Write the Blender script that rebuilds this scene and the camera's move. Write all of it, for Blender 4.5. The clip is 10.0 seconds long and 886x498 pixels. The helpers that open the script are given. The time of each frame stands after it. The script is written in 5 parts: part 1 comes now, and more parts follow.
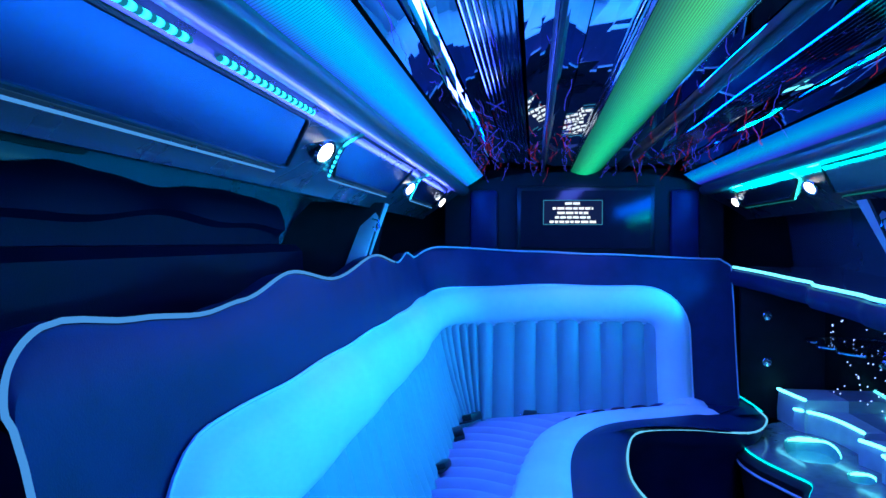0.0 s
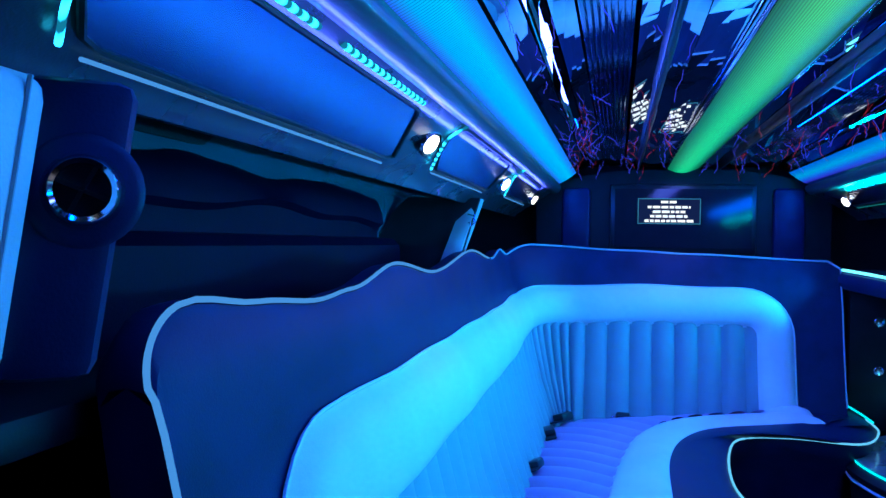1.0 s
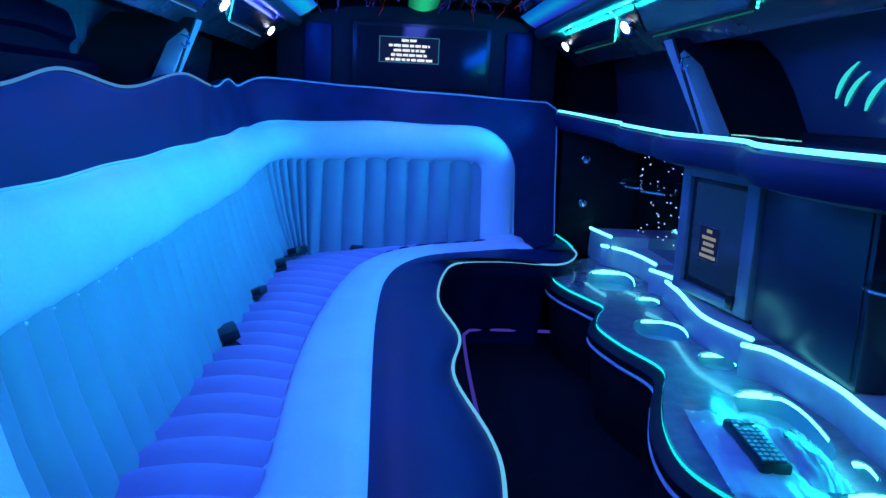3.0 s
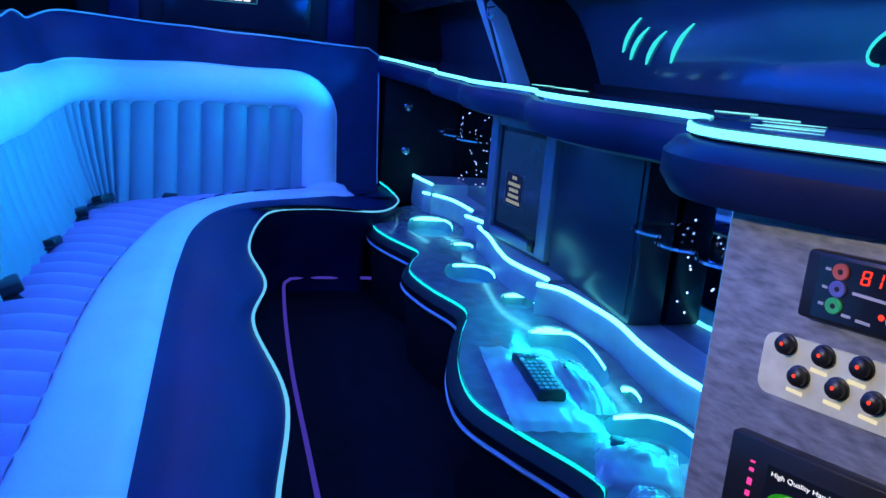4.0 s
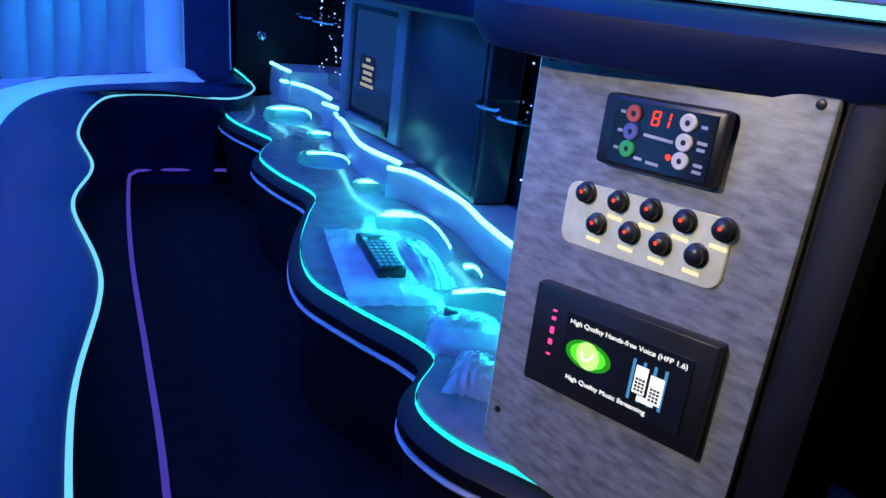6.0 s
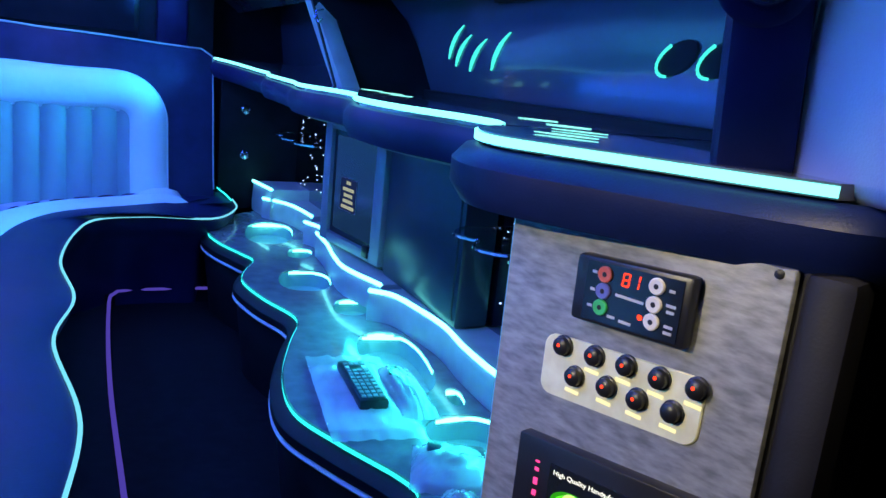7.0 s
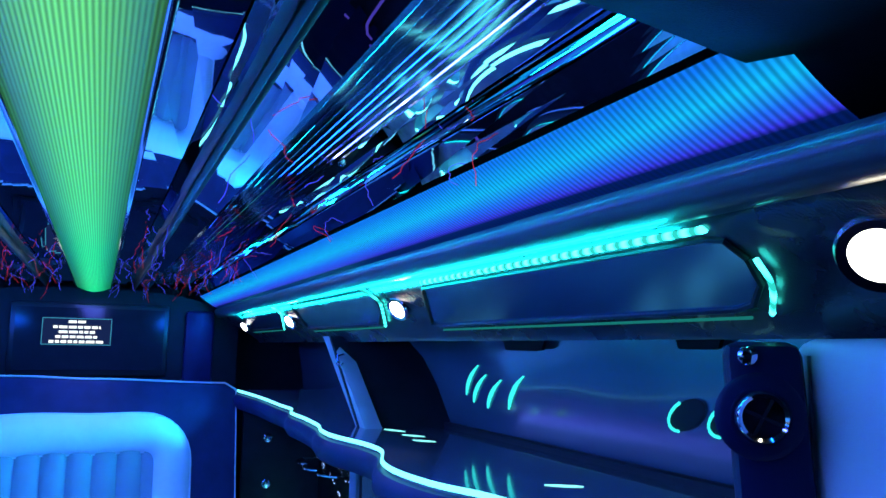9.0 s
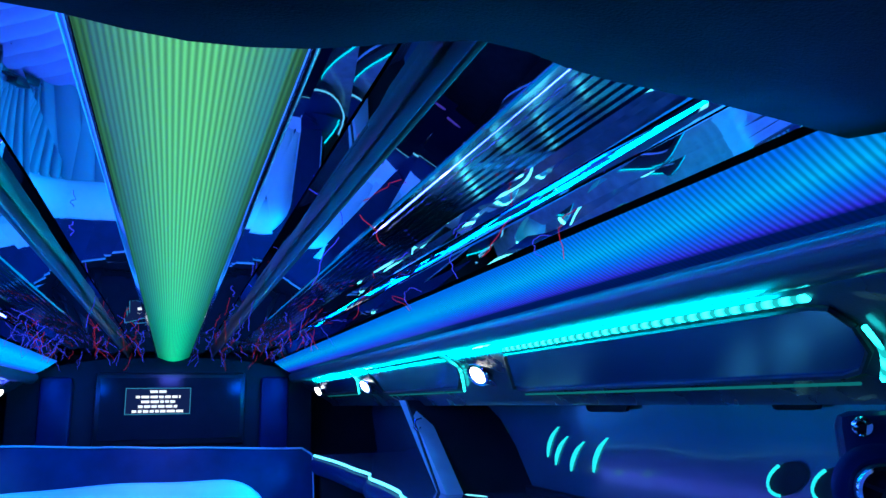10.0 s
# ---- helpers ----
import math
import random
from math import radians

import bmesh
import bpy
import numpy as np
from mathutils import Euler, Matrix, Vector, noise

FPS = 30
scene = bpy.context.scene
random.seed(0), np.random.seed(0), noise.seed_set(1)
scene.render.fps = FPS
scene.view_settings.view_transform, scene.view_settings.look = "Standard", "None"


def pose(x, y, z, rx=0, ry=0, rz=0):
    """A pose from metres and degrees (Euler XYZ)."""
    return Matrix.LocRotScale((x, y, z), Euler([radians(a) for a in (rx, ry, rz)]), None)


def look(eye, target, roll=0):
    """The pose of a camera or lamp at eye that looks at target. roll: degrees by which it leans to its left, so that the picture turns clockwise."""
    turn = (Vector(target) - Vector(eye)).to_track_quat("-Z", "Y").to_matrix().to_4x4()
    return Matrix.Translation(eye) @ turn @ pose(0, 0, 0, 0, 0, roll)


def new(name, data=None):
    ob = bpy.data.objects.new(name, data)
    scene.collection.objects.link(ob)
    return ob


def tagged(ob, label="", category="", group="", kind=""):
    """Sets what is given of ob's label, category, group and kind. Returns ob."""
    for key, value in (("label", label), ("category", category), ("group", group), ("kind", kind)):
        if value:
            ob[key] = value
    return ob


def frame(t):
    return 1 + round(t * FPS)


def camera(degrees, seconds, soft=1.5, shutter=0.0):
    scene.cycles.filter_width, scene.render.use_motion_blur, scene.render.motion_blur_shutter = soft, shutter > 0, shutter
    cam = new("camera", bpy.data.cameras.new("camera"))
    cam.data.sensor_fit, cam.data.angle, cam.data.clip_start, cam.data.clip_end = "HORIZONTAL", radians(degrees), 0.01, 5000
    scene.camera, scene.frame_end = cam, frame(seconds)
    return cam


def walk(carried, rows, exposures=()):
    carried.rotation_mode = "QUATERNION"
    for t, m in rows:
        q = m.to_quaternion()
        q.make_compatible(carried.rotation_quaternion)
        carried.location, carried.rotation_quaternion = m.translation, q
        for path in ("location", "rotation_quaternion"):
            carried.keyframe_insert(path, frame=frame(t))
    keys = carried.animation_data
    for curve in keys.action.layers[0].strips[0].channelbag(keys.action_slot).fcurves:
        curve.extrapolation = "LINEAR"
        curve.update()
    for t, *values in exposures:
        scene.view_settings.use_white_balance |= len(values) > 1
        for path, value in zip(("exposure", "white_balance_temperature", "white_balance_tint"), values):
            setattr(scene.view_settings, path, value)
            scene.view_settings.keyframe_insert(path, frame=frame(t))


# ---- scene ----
cam = camera(60.3, 10.0)
PATH = [
    (0, (0.031, 0.09, 1.155), (-0.206, 2.076, 1.136), 0.3),
    (0.5, (-0.006, 0.085, 1.164), (-0.399, 2.046, 1.168), 0.6),
    (1, (-0.014, 0.091, 1.139), (-0.46, 2.04, 1.119), 1.1),
    (1.5, (-0.01, 0.101, 1.1), (-0.457, 2.048, 0.989), 1.0),
    (2, (0.043, 0.113, 1.082), (-0.333, 2.065, 0.856), 1.1),
    (2.5, (0.099, 0.102, 1.073), (0.002, 2.071, 0.739), 2.7),
    (3, (0.165, 0.096, 1.065), (0.297, 2.056, 0.69), 2.8),
    (3.2, (0.181, 0.088, 1.066), (0.41, 2.04, 0.691), 3.0),
    (4.3, (0.295, 0.069, 1.058), (0.898, 1.901, 0.529), 5.7),
    (4.5, (0.308, 0.069, 1.045), (0.954, 1.878, 0.487), 6.3),
    (5, (0.332, 0.069, 1.02), (1.043, 1.832, 0.398), 7.2),
    (5.2, (0.346, 0.07, 1.002), (1.079, 1.819, 0.365), 8.2),
    (6.3, (0.363, 0.059, 1.008), (1.192, 1.746, 0.325), 6.8),
    (6.5, (0.363, 0.062, 1.02), (1.202, 1.761, 0.381), 7.3),
    (7, (0.355, 0.06, 1.071), (1.212, 1.814, 0.636), 5.9),
    (7.5, (0.352, 0.061, 1.122), (1.225, 1.848, 0.905), 4.6),
    (8, (0.325, 0.039, 1.174), (1.194, 1.841, 1.16), 3.7),
    (8.5, (0.314, 0.026, 1.217), (1.167, 1.83, 1.363), 2.2),
    (9, (0.3, 0.014, 1.245), (1.105, 1.826, 1.506), 1.0),
    (9.5, (0.295, 0.009, 1.267), (1.026, 1.835, 1.624), -0.5),
    (10, (0.26, 0.012, 1.272), (0.913, 1.861, 1.666), -0.8),
]
walk(cam, [(t, look(eye, target, roll)) for t, eye, target, roll in PATH],
     exposures=[(0.0, 0.0, 6500, 8), (1.5, -0.02, 6500, 8), (2.5, -0.3, 6500, 12), (3.2, -0.28, 6500, 13), (4.5, 0.02, 6500, 12), (5.0, 0.08, 6700, 10), (6.5, 0.28, 7500, 4), (7.2, 0.38, 8300, -4), (8.0, 0.58, 8300, -8), (8.6, 0.42, 7800, -2), (9.0, 0.3, 7000, 4), (9.5, 0.22, 6500, 7), (10.0, 0.02, 6100, 12)])

# ---- build ----
from mathutils.geometry import tessellate_polygon

CX = 0.25          # the cabin's middle line
FLOOR = 0.15

# world: a closed cabin at night, lit by its own strips
world = bpy.data.worlds.new("night")
scene.world = world
world.use_nodes = True
world.node_tree.nodes["Background"].inputs[0].default_value = (0.02, 0.06, 0.2, 1)
world.node_tree.nodes["Background"].inputs[1].default_value = 0.05

CYAN, AQUA, BLUE, DEEP = (0.0, 0.48, 1.0), (0.02, 0.72, 0.85), (0.01, 0.16, 1.0), (0.03, 0.05, 1.0)


def lamp(name, kind, m, energy, colour, size=0.1, size_y=None, cone=60, blend=0.6):
    data = bpy.data.lights.new(name, kind)
    data.energy, data.color = energy, colour
    if kind == "AREA":
        data.shape, data.size, data.size_y = "RECTANGLE", size, size_y or size
    if kind == "SPOT":
        data.spot_size, data.spot_blend, data.shadow_soft_size = radians(cone), blend, size
    ob = new(name, data)
    ob.matrix_world = m
    return ob


# light from the three ceiling strips and the reading spots
lamp("strip_light_left", "AREA", look((CX - 0.50, 2.0, 1.402), (CX + 0.35, 2.0, 0.45)), 15.0, (0.0, 0.08, 1.0), 3.2, 0.07)
lamp("strip_light_right", "AREA", look((CX + 0.50, 2.0, 1.402), (CX - 0.6, 2.0, 0.55)), 18.0, (0.0, 0.10, 1.0), 3.2, 0.07)
lamp("strip_light_middle", "AREA", look((CX, 2.0, 1.45), (CX + 0.02, 2.0, 0)), 15.0, (0.085, 0.115, 1.0), 3.2, 0.12)
bar_lamp = lamp("bar_edge_light", "AREA", look((0.80, 2.1, 1.012), (-0.45, 2.1, 0.95)), 15.0, (0.0, 0.42, 1.0), 2.4, 0.03)
bar_lamp.data.spread = radians(95)
# light of the diode rows on the valances beside them
lamp("valance_light_left", "AREA", look((CX - 0.576, 2.0, 1.337), (CX - 0.540, 2.0, 1.38)), 5.0, (0.06, 0.10, 1.0), 2.7, 0.02)
lamp("valance_light_right", "AREA", look((CX + 0.576, 2.0, 1.337), (CX + 0.540, 2.0, 1.38)), 10.0, (0.0, 0.55, 0.72), 2.7, 0.02)
# light of the riser edge on the counter
lamp("riser_edge_lamp", "AREA", look((1.0, 1.45, 0.535), (0.86, 1.45, 0.44)), 2.0, (0.0, 0.72, 1.0), 0.9, 0.015)
SPOT_Y = (0.432, 1.54, 2.56, 3.434)
for y in SPOT_Y[1:]:
    for side in (-1, 1):
        lamp("reading_spot_light", "SPOT", look((CX + side * 0.615, y, 1.315), (CX + side * 0.45, y + 0.15, 0.5)), 0.45, (1.0, 0.86, 0.66), 0.02, None, 75, 0.9)
lamp("reading_spot_light", "SPOT", look((CX - 0.60, 0.465, 1.30), (0.86, 0.60, 0.70)), 33.0, (1.0, 0.88, 0.66), 0.02, None, 31, 0.6)
lamp("reading_spot_light", "SPOT", look((CX + 0.585, 0.40, 1.305), (0.78, 0.58, 0.5)), 4.5, (1.0, 0.84, 0.56), 0.02, None, 60, 0.9)


# ---- materials ----
def node(tree, kind, **values):
    n = tree.nodes.new(kind)
    for key, value in values.items():
        n.inputs[key.replace("_", " ")].default_value = value
    return n


def surface(name, colour, rough=0.5, metal=0.0, vary=0.12, scale=18.0, bump=0.1, fine=260.0, coat=0.0, spec=0.5, shift=(1, 1, 1), stretch=None):
    """A surface with stains at one scale and grain at another."""
    m = bpy.data.materials.new(name)
    m.use_nodes = True
    t = m.node_tree
    b = t.nodes["Principled BSDF"]
    b.inputs["Metallic"].default_value, b.inputs["Coat Weight"].default_value = metal, coat
    b.inputs["Specular IOR Level"].default_value = spec
    at = t.nodes.new("ShaderNodeTexCoord")
    big, small = node(t, "ShaderNodeTexNoise", Scale=scale, Detail=5.0), node(t, "ShaderNodeTexNoise", Scale=fine, Detail=3.0)
    ramp = t.nodes.new("ShaderNodeValToRGB")
    for e, f in zip(ramp.color_ramp.elements, (1 - vary, 1 + vary)):
        e.color = (*[min(1, c * f * (s if f < 1 else 1)) for c, s in zip(colour, shift)], 1)
    ramp.color_ramp.elements[0].position, ramp.color_ramp.elements[1].position = 0.3, 0.7
    rr = t.nodes.new("ShaderNodeMapRange")
    rr.inputs["To Min"].default_value, rr.inputs["To Max"].default_value = rough * 0.8, min(1, rough * 1.2)
    bp = node(t, "ShaderNodeBump", Strength=bump, Distance=0.002)
    source = at.outputs["Object"]
    if stretch:
        mp = t.nodes.new("ShaderNodeMapping")
        mp.inputs["Scale"].default_value = stretch
        t.links.new(source, mp.inputs["Vector"])
        source = mp.outputs["Vector"]
    for n in (big, small):
        t.links.new(source, n.inputs["Vector"])
    t.links.new(big.outputs["Fac"], ramp.inputs["Fac"])
    t.links.new(big.outputs["Fac"], rr.inputs["Value"])
    t.links.new(rr.outputs["Result"], b.inputs["Roughness"])
    t.links.new(ramp.outputs["Color"], b.inputs["Base Color"])
    t.links.new(small.outputs["Fac"], bp.inputs["Height"])
    t.links.new(bp.outputs["Normal"], b.inputs["Normal"])
    return m


def glow(name, colour, strength):
    m = bpy.data.materials.new(name)
    m.use_nodes = True
    t = m.node_tree
    t.nodes.remove(t.nodes["Principled BSDF"])
    e = node(t, "ShaderNodeEmission", Color=(*colour, 1), Strength=strength)
    t.links.new(e.outputs[0], t.nodes["Material Output"].inputs["Surface"])
    return m


def led_dots(name, colour, strength, axis, pitch, low=0.25):
    """A strip of separate diodes: bright spots at a pitch along an axis."""
    m = glow(name, colour, strength)
    t = m.node_tree
    e = t.nodes["Emission"]
    at, sep = t.nodes.new("ShaderNodeTexCoord"), t.nodes.new("ShaderNodeSeparateXYZ")
    mul = t.nodes.new("ShaderNodeMath")
    mul.operation, mul.inputs[1].default_value = "MULTIPLY", 2 * math.pi / pitch
    sn = t.nodes.new("ShaderNodeMath")
    sn.operation = "SINE"
    mr = t.nodes.new("ShaderNodeMapRange")
    mr.inputs["From Min"].default_value, mr.inputs["To Min"].default_value, mr.inputs["To Max"].default_value = -0.6, strength * low, strength
    t.links.new(at.outputs["Object"], sep.inputs[0])
    t.links.new(sep.outputs[axis], mul.inputs[0])
    t.links.new(mul.outputs[0], sn.inputs[0])
    t.links.new(sn.outputs[0], mr.inputs["Value"])
    t.links.new(mr.outputs["Result"], e.inputs["Strength"])
    return m


def ribbed_light(name, stops, axis, lo, hi, strength, pitch=0.011, core=None, rib_axis="Y"):
    """A prismatic acrylic cover lit from behind: colours along an axis, fine ribs across it."""
    m = bpy.data.materials.new(name)
    m.use_nodes = True
    t = m.node_tree
    b = t.nodes["Principled BSDF"]
    b.inputs["Base Color"].default_value, b.inputs["Roughness"].default_value = (0.03, 0.035, 0.04, 1), 0.55
    b.inputs["Specular IOR Level"].default_value = 0.3
    at, sep = t.nodes.new("ShaderNodeTexCoord"), t.nodes.new("ShaderNodeSeparateXYZ")
    mr = t.nodes.new("ShaderNodeMapRange")
    mr.inputs["From Min"].default_value, mr.inputs["From Max"].default_value = lo, hi
    ramp = t.nodes.new("ShaderNodeValToRGB")
    els = ramp.color_ramp.elements
    els[0].position, els[0].color = stops[0][0], (*stops[0][1], 1)
    els[1].position, els[1].color = stops[-1][0], (*stops[-1][1], 1)
    for p, c in stops[1:-1]:
        els.new(p).color = (*c, 1)
    mul = t.nodes.new("ShaderNodeMath")
    mul.operation, mul.inputs[1].default_value = "MULTIPLY", 2 * math.pi / pitch
    sn = t.nodes.new("ShaderNodeMath")
    sn.operation = "SINE"
    rib = t.nodes.new("ShaderNodeMapRange")
    rib.inputs["From Min"].default_value, rib.inputs["To Min"].default_value, rib.inputs["To Max"].default_value = -1, strength * 0.45, strength
    t.links.new(at.outputs["Object"], sep.inputs[0])
    t.links.new(sep.outputs[axis], mr.inputs["Value"])
    t.links.new(mr.outputs["Result"], ramp.inputs["Fac"])
    t.links.new(sep.outputs[rib_axis], mul.inputs[0])
    t.links.new(mul.outputs[0], sn.inputs[0])
    t.links.new(sn.outputs[0], rib.inputs["Value"])
    t.links.new(ramp.outputs["Color"], b.inputs["Emission Color"])
    if core:
        wid = t.nodes.new("ShaderNodeMapRange")
        wid.interpolation_type = "SMOOTHSTEP"
        dist = t.nodes.new("ShaderNodeMath")
        dist.operation, dist.inputs[1].default_value = "SUBTRACT", core[0]
        ab = t.nodes.new("ShaderNodeMath")
        ab.operation = "ABSOLUTE"
        wid.inputs["From Min"].default_value, wid.inputs["From Max"].default_value = core[1], core[2]
        wid.inputs["To Min"].default_value, wid.inputs["To Max"].default_value = 1.0, core[3]
        both = t.nodes.new("ShaderNodeMath")
        both.operation = "MULTIPLY"
        t.links.new(sep.outputs["X"], dist.inputs[0])
        t.links.new(dist.outputs[0], ab.inputs[0])
        t.links.new(ab.outputs[0], wid.inputs["Value"])
        t.links.new(wid.outputs["Result"], both.inputs[0])
        t.links.new(rib.outputs["Result"], both.inputs[1])
        t.links.new(both.outputs[0], b.inputs["Emission Strength"])
    else:
        t.links.new(rib.outputs["Result"], b.inputs["Emission Strength"])
    return m


def tinted_glass(name, through_colour, gloss):
    m = bpy.data.materials.new(name)
    m.use_nodes = True
    t = m.node_tree
    t.nodes.remove(t.nodes["Principled BSDF"])
    tr = node(t, "ShaderNodeBsdfTransparent", Color=(*through_colour, 1))
    gl = node(t, "ShaderNodeBsdfGlossy", Color=(0.9, 0.95, 1, 1), Roughness=0.015)
    mix = node(t, "ShaderNodeMixShader", Fac=gloss)
    t.links.new(tr.outputs[0], mix.inputs[1])
    t.links.new(gl.outputs[0], mix.inputs[2])
    t.links.new(mix.outputs[0], t.nodes["Material Output"].inputs["Surface"])
    return m


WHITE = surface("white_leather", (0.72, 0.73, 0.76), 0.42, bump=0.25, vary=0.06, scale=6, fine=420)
# teal shade of the backrest channels put into their leather colour
CHANNEL = surface("shaded_channel_leather", (0.20, 0.31, 0.34), 0.45, bump=0.25, vary=0.07, scale=6, fine=420)
# violet, dimmer light on the seat flutes put into the base colour
SEAT = surface("violet_lit_seat_leather", (0.42, 0.28, 0.50), 0.5, bump=0.3, vary=0.08, scale=7, fine=380)
DARK = surface("dark_leather", (0.006, 0.014, 0.060), 0.42, bump=0.18, vary=0.25, scale=9, fine=380, spec=0.22)
NAVYPAD = surface("black_blue_pad", (0.0022, 0.0018, 0.014), 0.5, bump=0.25, vary=0.25, scale=9, spec=0.08)
BLACK = surface("black_vinyl", (0.009, 0.009, 0.013), 0.55, bump=0.12, vary=0.3, fine=300, spec=0.25)
VINYL = surface("black_gloss_vinyl", (0.026, 0.028, 0.036), 0.28, bump=0.12, vary=0.2, scale=8, fine=340, coat=0.25)
COVE = surface("black_roll_vinyl", (0.07, 0.075, 0.085), 0.36, bump=0.12, vary=0.2, scale=8, fine=340, coat=0.3)
HEADLINER = surface("black_headliner_cloth", (0.004, 0.004, 0.007), 0.9, bump=0.4, vary=0.2, fine=600, spec=0.1)
CARPET = surface("black_carpet", (0.008, 0.008, 0.011), 1.0, bump=0.8, vary=0.4, scale=30, fine=500, spec=0.1)
GREYTRIM = surface("grey_pillar_trim", (0.45, 0.46, 0.5), 0.5, bump=0.15, vary=0.08)
COUNTERTOP = surface("grey_laminate", (0.20, 0.20, 0.24), 0.20, bump=0.05, vary=0.2, scale=24, coat=0.4)
SHELFTOP = surface("dark_gloss_laminate", (0.12, 0.13, 0.16), 0.10, bump=0.03, vary=0.3, scale=14, coat=0.6)
RISERFACE = surface("pale_edge_laminate", (0.5, 0.5, 0.55), 0.4, bump=0.08, vary=0.1)
PANEL = surface("grey_veined_laminate", (0.235, 0.245, 0.255), 0.38, bump=0.1, vary=0.36, scale=66, fine=140, shift=(0.95, 0.98, 1.0), stretch=(0.8, 0.6, 2.0))
MIRROR = surface("mirror", (0.8, 0.84, 0.88), 0.015, metal=1.0, bump=0.0, vary=0.03, scale=4)
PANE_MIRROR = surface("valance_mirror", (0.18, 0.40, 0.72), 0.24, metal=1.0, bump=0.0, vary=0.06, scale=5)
RIB_MIRROR = surface("ribbed_mirror", (0.55, 0.6, 0.66), 0.05, metal=1.0, bump=0.0, vary=0.05, scale=4)
SMOKED = surface("smoked_mirror", (0.38, 0.4, 0.44), 0.03, metal=1.0, bump=0.0, vary=0.05, scale=4)
CHROME = surface("chrome", (0.75, 0.76, 0.78), 0.09, metal=1.0, bump=0.0, vary=0.05)
# cream base carries the spot's warm light on the brushed metal
BRUSHED = surface("warm_lit_steel_plate", (0.99, 0.95, 0.58), 0.34, metal=0.12, bump=0.1, vary=0.15, scale=40)
PLASTIC = surface("black_plastic", (0.014, 0.014, 0.016), 0.35, bump=0.08, vary=0.2)
GREYPLASTIC = surface("grey_plastic_frame", (0.24, 0.26, 0.31), 0.4, bump=0.06, vary=0.1)
SCREEN = surface("dark_screen_glass", (0.012, 0.016, 0.022), 0.08, bump=0.0, vary=0.1)
LACQUER = surface("dark_blue_lacquer", (0.022, 0.034, 0.06), 0.3, bump=0.03, vary=0.15, scale=10)
LCD = surface("lit_dark_lcd", (0.02, 0.03, 0.05), 0.15, bump=0.0, vary=0.1)
LCD.node_tree.nodes["Principled BSDF"].inputs["Emission Color"].default_value = (0.01, 0.045, 0.11, 1)
LCD.node_tree.nodes["Principled BSDF"].inputs["Emission Strength"].default_value = 0.35
SHELFGLASS = tinted_glass("clear_shelf_glass", (0.75, 0.85, 0.88), 0.3)
BAG = surface("clear_plastic_bag", (0.75, 0.8, 0.82), 0.12, bump=0.0, vary=0.05, coat=0.5)
BAG.node_tree.nodes["Principled BSDF"].inputs["Alpha"].default_value = 0.5
E_TEAL = glow("teal_edge_light", (0.0, 0.62, 0.72), 1.6)
E_SHELF = glow("shelf_edge_light", (0.14, 0.88, 1.0), 2.4)
E_RISER = glow("riser_edge_light", (0.12, 0.85, 1.0), 4.5)
E_CYANDIM = glow("blue_piping_light", (0.08, 0.38, 1.0), 0.75)
E_SEATEDGE = glow("seat_edge_light", (0.12, 0.55, 0.92), 1.15)
E_VIOLET = glow("violet_floor_light", (0.10, 0.07, 0.75), 0.5)
E_SPOT = glow("warm_spot_lens", (1.0, 0.93, 0.8), 9.0)
E_TEXT = glow("lit_white_text", (0.8, 0.9, 1.0), 1.3)
E_FRAMEBLUE = glow("lit_blue_outline", (0.05, 0.35, 0.6), 0.7)
NAVY = glow("lit_navy_field", (0.01, 0.025, 0.12), 0.6)
E_RED = glow("red_digits", (1.0, 0.04, 0.02), 2.2)
E_VALANCE = led_dots("valance_diodes", (0.02, 0.55, 0.95), 6.0, "Y", 0.026, 0.06)
E_VALANCE_GREEN = led_dots("valance_green_diodes", (0.03, 0.82, 0.80), 7.0, "Y", 0.024, 0.10)
E_CUP = glow("cup_rim_light", (0.12, 0.92, 0.95), 4.5)
E_LOWLINE = glow("green_lower_line", (0.02, 0.5, 0.5), 0.28)
E_FIBRE = glow("fibre_light", (0.06, 0.08, 1.0), 1.1)
E_STAR = glow("star_light", (0.35, 0.5, 1.0), 3.0)


# ---- mesh helpers ----
def part(name, bm, material, parent=None, label="", smooth=True):
    me = bpy.data.meshes.new(name)
    bmesh.ops.recalc_face_normals(bm, faces=bm.faces)
    bm.to_mesh(me)
    bm.free()
    me.materials.append(material)
    for p in me.polygons:
        p.use_smooth = smooth
    ob = new(name, me)
    if parent:
        ob.parent = parent
        if parent.type == "EMPTY":
            ob.matrix_parent_inverse = Matrix.Translation(-parent.location)
    if smooth:
        me.set_sharp_from_angle(angle=radians(38))
    return tagged(ob, label)


def thing(name, at, label, category, group="", kind=""):
    ob = new(name)
    ob.location, ob.empty_display_size = at, 0.05
    return tagged(ob, label, category, group, kind)


def solid(name, bm, material, label, category="", kind="", group="", smooth=True):
    return tagged(part(name, bm, material, None, "", smooth), label, category, group, kind)


def box(lo, hi, bevel=0.0, bm=None, m=None, seg=2):
    own = bmesh.new()
    bmesh.ops.create_cube(own, size=1)
    for v in own.verts:
        v.co = Vector([l + (h - l) * (c + 0.5) for l, h, c in zip(lo, hi, v.co)])
    if bevel:
        bmesh.ops.bevel(own, geom=own.edges[:], offset=bevel, segments=seg, affect="EDGES", profile=0.5)
    if m:
        own.transform(m)
    if bm is None:
        return own
    merge(bm, own)
    return bm


def merge(bm, other):
    me = bpy.data.meshes.new("scratch")
    other.to_mesh(me)
    other.free()
    bm.from_mesh(me)
    bpy.data.meshes.remove(me)


